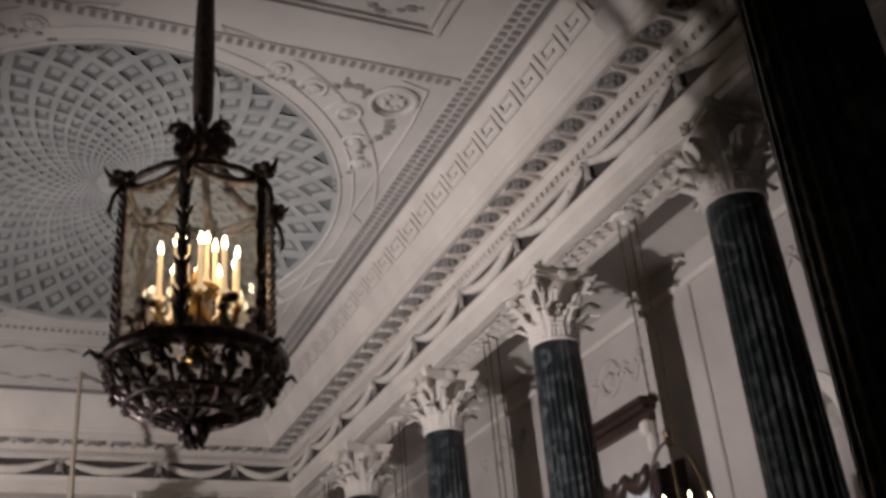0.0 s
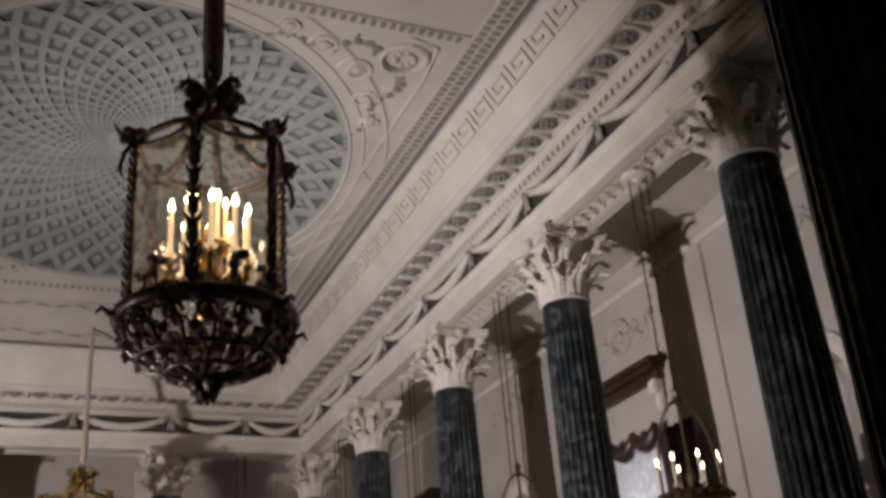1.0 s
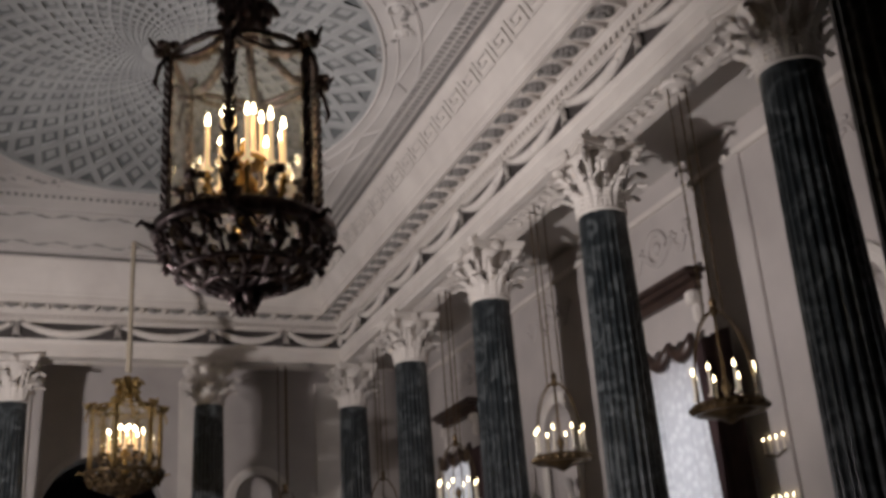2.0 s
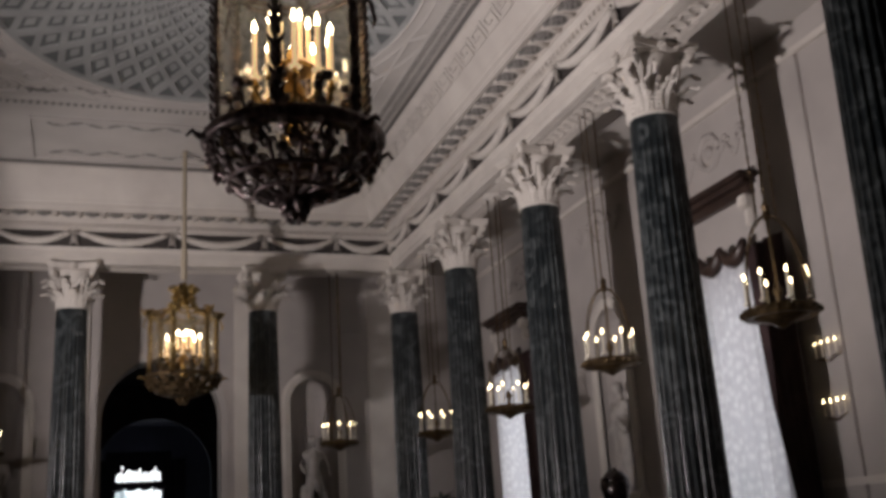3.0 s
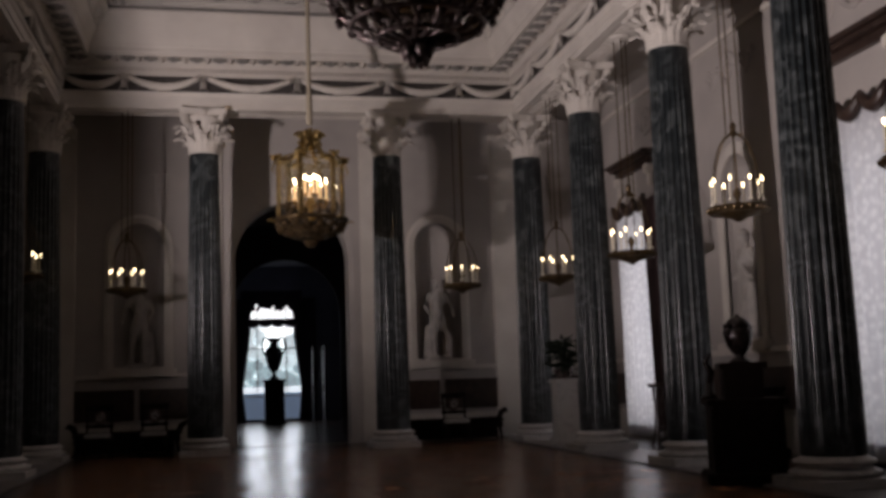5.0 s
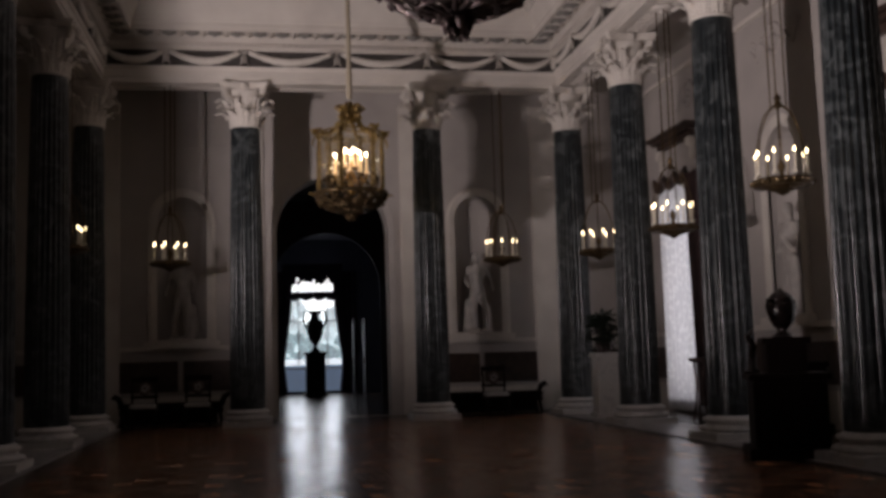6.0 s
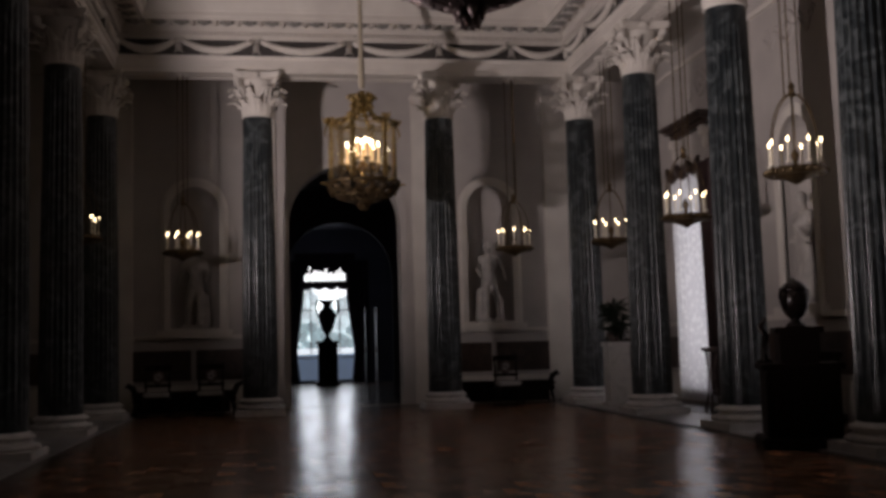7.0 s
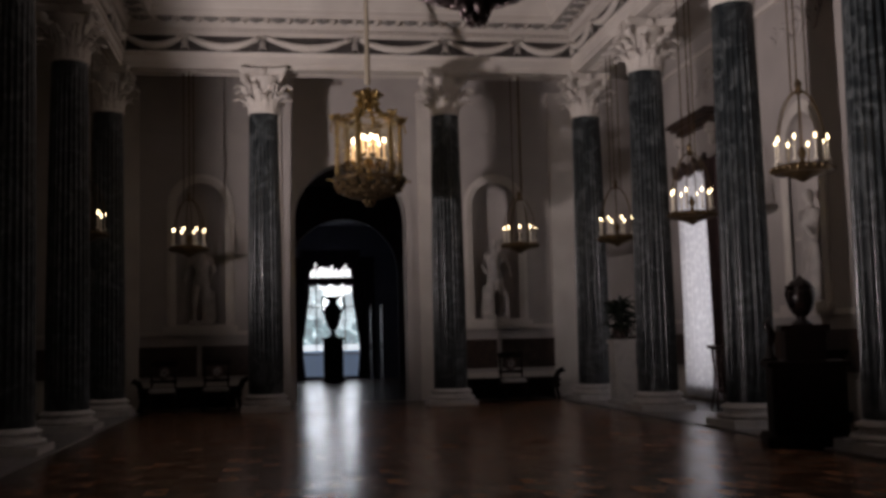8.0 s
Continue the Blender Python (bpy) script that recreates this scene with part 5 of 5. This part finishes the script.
def tripod(m):
    root = thing("tripod_stand", m, "slim dark bronze tripod stand with a round top", "stand")
    part("top", lathe(bmesh.new(), [(0.05, 1.1), (0.14, 1.12), (0.18, 1.15), (0.18, 1.19), (0.03, 1.19)], 16), BRONZE, root, smooth=True)
    for k in range(3):
        a = 2.094 * k
        part("leg", tube(bmesh.new(), [(0.1 * math.cos(a), 0.1 * math.sin(a), 1.12), (0.06 * math.cos(a), 0.06 * math.sin(a), 0.7), (0.09 * math.cos(a), 0.09 * math.sin(a), 0.3), (0.17 * math.cos(a), 0.17 * math.sin(a), 0.0)], 0.026, 6, [1, 0.8, 0.9, 1.3]), BRONZE, root, smooth=True)
    part("shelf", lathe(bmesh.new(), [(0.02, 0.34), (0.09, 0.34), (0.09, 0.37), (0.02, 0.37)], 12), BRONZE, root)
    return root


tripod(pose(8.1, 18.8, 0))
copy_thing(pedestal("wall_pedestal", pose(8.55, 15.5, 0), 0.4, 1.1, EBONY, "dark wooden pedestal against the side wall"), pose(8.55, 10.4, 0))


# the film lamps' stands: a low barn door keeps the beam off the floor, side doors off the rest
def barn(bm, a0, a1, r, z0, z1):
    lines = [[bm.verts.new((q * math.sin(radians(a0 + (a1 - a0) * i / 12)), q * math.cos(radians(a0 + (a1 - a0) * i / 12)), z)) for i in range(13)] for q, z in ((r, z0), (r, z1), (r + 0.012, z1), (r + 0.012, z0))]
    for a, b in zip(lines, lines[1:] + lines[:1]):
        for i in range(12):
            bm.faces.new((a[i], a[i + 1], b[i + 1], b[i]))
    return bm


# both stands are unseen, added to shape the lamps' beams
def lamp_stand(m, h, doors):
    root = thing("lamp_stand", m, "unseen lamp stand with barn doors, added to cut the beam", "lamp stand", "film lamp stands")
    part("pole", tube(bmesh.new(), [(0, 0, 0.05), (0, 0, h)], 0.02, 8), EBONY, root)
    for k in range(3):
        part("foot", tube(bmesh.new(), [(0, 0, 0.35), (0.3 * math.cos(2.1 * k + 0.3), 0.3 * math.sin(2.1 * k + 0.3), 0.02)], 0.015, 6), EBONY, root)
    part("tray", lathe(bmesh.new(), [(0.02, h - 0.01), (0.5, h - 0.01), (0.5, h + 0.005), (0.02, h + 0.005)], 24), EBONY, root)
    for a0, a1, z1 in doors:
        part("barn_door", barn(bmesh.new(), a0, a1, 0.5, h - 0.01, z1), EBONY, root)
    return root


lamp_stand(pose(-3.0, 9.0, 0), 1.45, ((20, 122, 1.93), (-70, 2, 3.1), (2, 40, 2.3)))
lamp_stand(pose(-4.12, 15.0, 0), 2.85, ((-20, 80, 3.27),))
# added unseen cloth flag that keeps the second lamp off the row of columns
flag = thing("lamp_flag", pose(-4.2, 16.13, 0), "unseen black cloth flag, added to block the second lamp", "lamp flag")
part("pole", tube(bmesh.new(), [(0.0, -0.03, 0.03), (0.0, -0.03, 5.6)], 0.015, 8), EBONY, flag)
for k in range(3):
    part("foot", tube(bmesh.new(), [(0, -0.03, 0.3), (0.2 * math.cos(2.1 * k + 2.2), -0.03 + 0.2 * math.sin(2.1 * k + 2.2), 0.02)], 0.012, 6), EBONY, flag)
part("cloth", box(bmesh.new(), -0.4, 0.44, -0.012, 0.0, 1.6, 5.6, 0.004), UPHOLSTERY, flag, "black cloth")


# candle branches on the side wall near the last niche
def sconce(m):
    root = thing("wall_sconce", m, "gilt wall sconce with a row of lit candles", "sconce", "sconces on the side wall")
    part("back_plate", box(bmesh.new(), -0.06, 0.06, -0.04, 0.0, -0.3, 0.05, 0.015), OLD_GILT, root)
    part("branch", tube(bmesh.new(), [(-0.36, -0.16, 0.0), (-0.2, -0.2, -0.08), (0, -0.1, -0.12), (0.2, -0.2, -0.08), (0.36, -0.16, 0.0)], 0.018, 6), OLD_GILT, root, smooth=True)
    for i in range(4):
        candle_parts(root, Matrix.Translation((-0.33 + 0.22 * i, -0.18, -0.02)))
    return root


sc1 = sconce(RIGHT_M @ Matrix.Translation((-10.86, 0, 3.3)) @ Matrix.Scale(0.6, 4))
copy_thing(sc1, RIGHT_M @ Matrix.Translation((-10.86, 0, 2.55)))

# ---- the room beyond the doorway ----
FR0, FR1, FX0, FX1 = WALL_F + 0.7, 42.0, -1.6, 5.4
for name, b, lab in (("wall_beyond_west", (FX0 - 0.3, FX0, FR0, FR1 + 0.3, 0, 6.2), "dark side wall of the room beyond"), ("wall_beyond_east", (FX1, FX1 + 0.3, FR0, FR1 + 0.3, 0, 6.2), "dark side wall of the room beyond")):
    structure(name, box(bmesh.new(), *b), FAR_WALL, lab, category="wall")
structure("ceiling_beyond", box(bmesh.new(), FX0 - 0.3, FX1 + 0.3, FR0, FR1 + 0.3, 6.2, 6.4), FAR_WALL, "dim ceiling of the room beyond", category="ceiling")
WX = 1.80
# the arch is coloured near-black to stand for the unlit room
structure("wall_beyond_arch", pierced(FX0, FX1, -0.1, 6.2, [arch_loop(CX + 0.2, 3.3, -0.02, 5.2, True)], 0.16), DRAPE_AND_SHADE, "inner archway of the room beyond, coloured dark as if unlit", Matrix.Translation((0, 31.5, 0)), "wall")
# leaves and panels take dark colours in place of dim light
for x in (0.12, 0.32, 2.95, 3.32):
    leaf_door = thing("door_1", Matrix.Translation((x, 36.0, 0)), "narrow open door leaf and panels, coloured dark for the dim room", "door", "doors of the room beyond", "structure")
    part("leaf", box(bmesh.new(), -0.03, 0.03, -0.5, 0.5, 0.02, 2.75, 0.01), DRAPE_AND_SHADE, leaf_door)
    part("upper_panel", box(bmesh.new(), -0.038, 0.038, -0.38, 0.38, 1.4, 2.6, 0.008), FAR_WALL, leaf_door)
    part("lower_panel", box(bmesh.new(), -0.038, 0.038, -0.38, 0.38, 0.25, 1.2, 0.008), FAR_WALL, leaf_door)
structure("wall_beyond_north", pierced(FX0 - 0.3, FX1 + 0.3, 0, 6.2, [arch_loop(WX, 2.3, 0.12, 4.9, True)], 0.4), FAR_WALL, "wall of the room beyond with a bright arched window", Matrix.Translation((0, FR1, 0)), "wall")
win = thing("window_4", Matrix.Translation((WX, FR1, 0)), "bright arched window with dark tied curtains and a swagged valance", "window", kind="structure")
sash = bmesh.new()
for u in (-0.6, 0.56):
    box(sash, u, u + 0.05, 0.16, 0.2, 1.15, 4.6)
box(sash, -1.15, 1.15, 0.16, 0.2, 2.9, 2.96)
part("sash", sash, STUCCO, win)
part("window_sill", box(bmesh.new(), -1.3, 1.3, -0.15, 0.3, 1.0, 1.06, 0.02), WHITE_MARBLE, win, "white window sill")
part("window_frame", ring_of(arch_loop(0, 2.7, 0.05, 5.1, True), arch_loop(0, 2.3, 0.13, 4.9, True), 0.08), FAR_WALL, win)
for s in (-1, 1):
    bm = bmesh.new()
    lines = []
    for z, inner in ((0.05, 1.02), (1.0, 1.12), (1.4, 1.12), (2.4, 0.98), (3.4, 0.85), (4.9, 0.78)):
        lines.append([bm.verts.new((s * (inner + (1.75 - inner) * i / 18), -0.25 + 0.06 * math.sin(i * 1.5), z)) for i in range(19)])
    for a, b in zip(lines, lines[1:]):
        for i in range(18):
            bm.faces.new((a[i], a[i + 1], b[i + 1], b[i]))
    ex = bmesh.ops.extrude_face_region(bm, geom=bm.faces[:])
    bmesh.ops.translate(bm, verts=[v for v in ex["geom"] if isinstance(v, bmesh.types.BMVert)], vec=(0, 0.03, 0))
    part("drape", bm, DRAPE_AND_SHADE, win, "dark tied-back curtain", True)
val = bmesh.new()
for k in range(4):
    c = -0.75 + 0.5 * k
    tube(val, [(c + (i / 8 - 0.5) * 0.52, -0.34, 4.02 - 0.12 * (1 - (2 * i / 8 - 1) ** 2)) for i in range(9)], 0.17, 6, [0.8, 0.9, 1, 1.1, 1.15, 1.1, 1, 0.9, 0.8])
part("valance", val, DRAPE_AND_SHADE, win, "dark swagged valance", True)
rag = bmesh.new()
ragged = random.Random(8)
for k in range(26):
    u = -1.2 + 2.4 * (k + 0.5) / 26
    low = 4.36 + ragged.uniform(0.0, 0.3)
    box(rag, u - 0.05, u + 0.05, -0.32, -0.28, low, 5.2)
    if k % 3:
        ball(rag, (u, -0.3, low), 0.055, 1)
part("fringe", rag, DRAPE_AND_SHADE, win, "ragged dark fringe above the valance")
backdrop = tagged(part("backdrop", box(bmesh.new(), -9, 13, 56, 56.2, -2, 14), OUTSIDE), "pale overcast daylight outside the window", "sky", kind="structure")
# glowing panel put in for the lit wall under the window
tagged(part("backdrop", box(bmesh.new(), -6, 10, 47, 47.2, -2, 1.14), APRON_GLOW), "glowing blue-grey panel added for the lit wall under the window", "terrace", kind="structure")
tagged(part("backdrop", box(bmesh.new(), -6, 10, 46.9, 47.3, 1.15, 1.40, 0.03), COPING), "glowing white coping strip for the bright line outside the window", "terrace", kind="structure")
bm = bmesh.new()
rng = random.Random(3)
for i in range(420):
    x, z = rng.uniform(-2.5, 6.5), -0.5 + 3.0 * rng.random() ** 1.2
    ball(bm, (x, 54 + rng.uniform(-0.6, 0.6), z + 0.3 * math.sin(x * 1.7)), rng.uniform(0.15, 0.42), 1)
tagged(part("far_trees", bm, TREES), "hazy park trees outside the far window", "trees", kind="stuff")
bm = bmesh.new()
for i in range(560):
    x, z = rng.uniform(-2.5, 6.5), -0.5 + 4.7 * rng.random() ** 0.9
    ball(bm, (x, 55.2 + rng.uniform(-0.3, 0.3), z + 0.35 * math.sin(x * 1.1 + 1)), rng.uniform(0.18, 0.45), 1)
tagged(part("misty_trees", bm, MIST_TREES), "pale misty treetops behind the park trees", "trees", kind="stuff")
pedestal("urn_pedestal", pose(1.76, 39.4, 0), 0.72, 1.66, EBONY, "dark square pedestal before the far window")
urn("dark_urn", pose(1.76, 39.4, 1.66), 1.62, BLACK_BRONZE, "tall dark two-handled urn silhouetted against the window", slim=0.66)
lamp("far_window_daylight", "AREA", Matrix.Translation((WX, FR1 + 0.35, 3.0)) @ Matrix.Rotation(radians(-90), 4, "X"), 108, (0.84, 0.90, 1.0), size=2.1, size_y=3.4)

# ---- parquet blocks, the nearest as pieces of their own ----
TILE = 0.42
tile = box(bmesh.new(), -TILE / 2 + 0.003, TILE / 2 - 0.003, -TILE / 4 + 0.003, TILE / 4 - 0.003, 0.0, 0.006)
BLOCK = mesh_of("parquet_block", tile, PARQUET)
# turned blocks are toned paler for how they reflect the light
BLOCK_LIT = BLOCK.copy()
BLOCK_LIT.materials[0] = PARQUET_LIT
fields = (bmesh.new(), bmesh.new())
uneven = random.Random(21)
count = 0
ny, nx = int((YF - 4.0) / TILE), int((XR - XL - 1.4) / TILE)
for j in range(ny):
    for i in range(nx):
        cx, cy = XL + 0.9 + TILE * (i + 0.5), 4.2 + TILE * (j + 0.5)
        for k in (-1, 1):
            turned = (i + j) % 2
            rest = fields[turned]
            tx, ty = uneven.uniform(-1, 1), uneven.uniform(-1, 1)
            p = (cx + k * TILE / 4, cy) if turned else (cx, cy + k * TILE / 4)
            if count < 300 and 0.8 < cx < 5.6 and cy > 6.4:
                part("parquet_block", BLOCK_LIT if turned else BLOCK, None, floor, m=pose(p[0], p[1], 0.0005, 0.9 * tx, 0.7 * ty, 90 if turned else 0))
                count += 1
            else:
                hx, hy = (TILE / 4, TILE / 2) if turned else (TILE / 2, TILE / 4)
                v = [rest.verts.new((p[0] + a * (hx - 0.003), p[1] + b * (hy - 0.003), 0.006 + 0.0024 * (a * tx + b * ty))) for a, b in ((-1, -1), (1, -1), (1, 1), (-1, 1))]
                w = [rest.verts.new((q.co.x, q.co.y, 0.0)) for q in v]
                rest.faces.new(v)
                for e in range(4):
                    rest.faces.new((w[e], w[(e + 1) % 4], v[(e + 1) % 4], v[e]))
for rest, oak in zip(fields, (PARQUET_FIELD, PARQUET_FIELD_LIT)):
    ob = part("parquet_field", rest, oak, floor)
    ob["kind"] = "stuff"
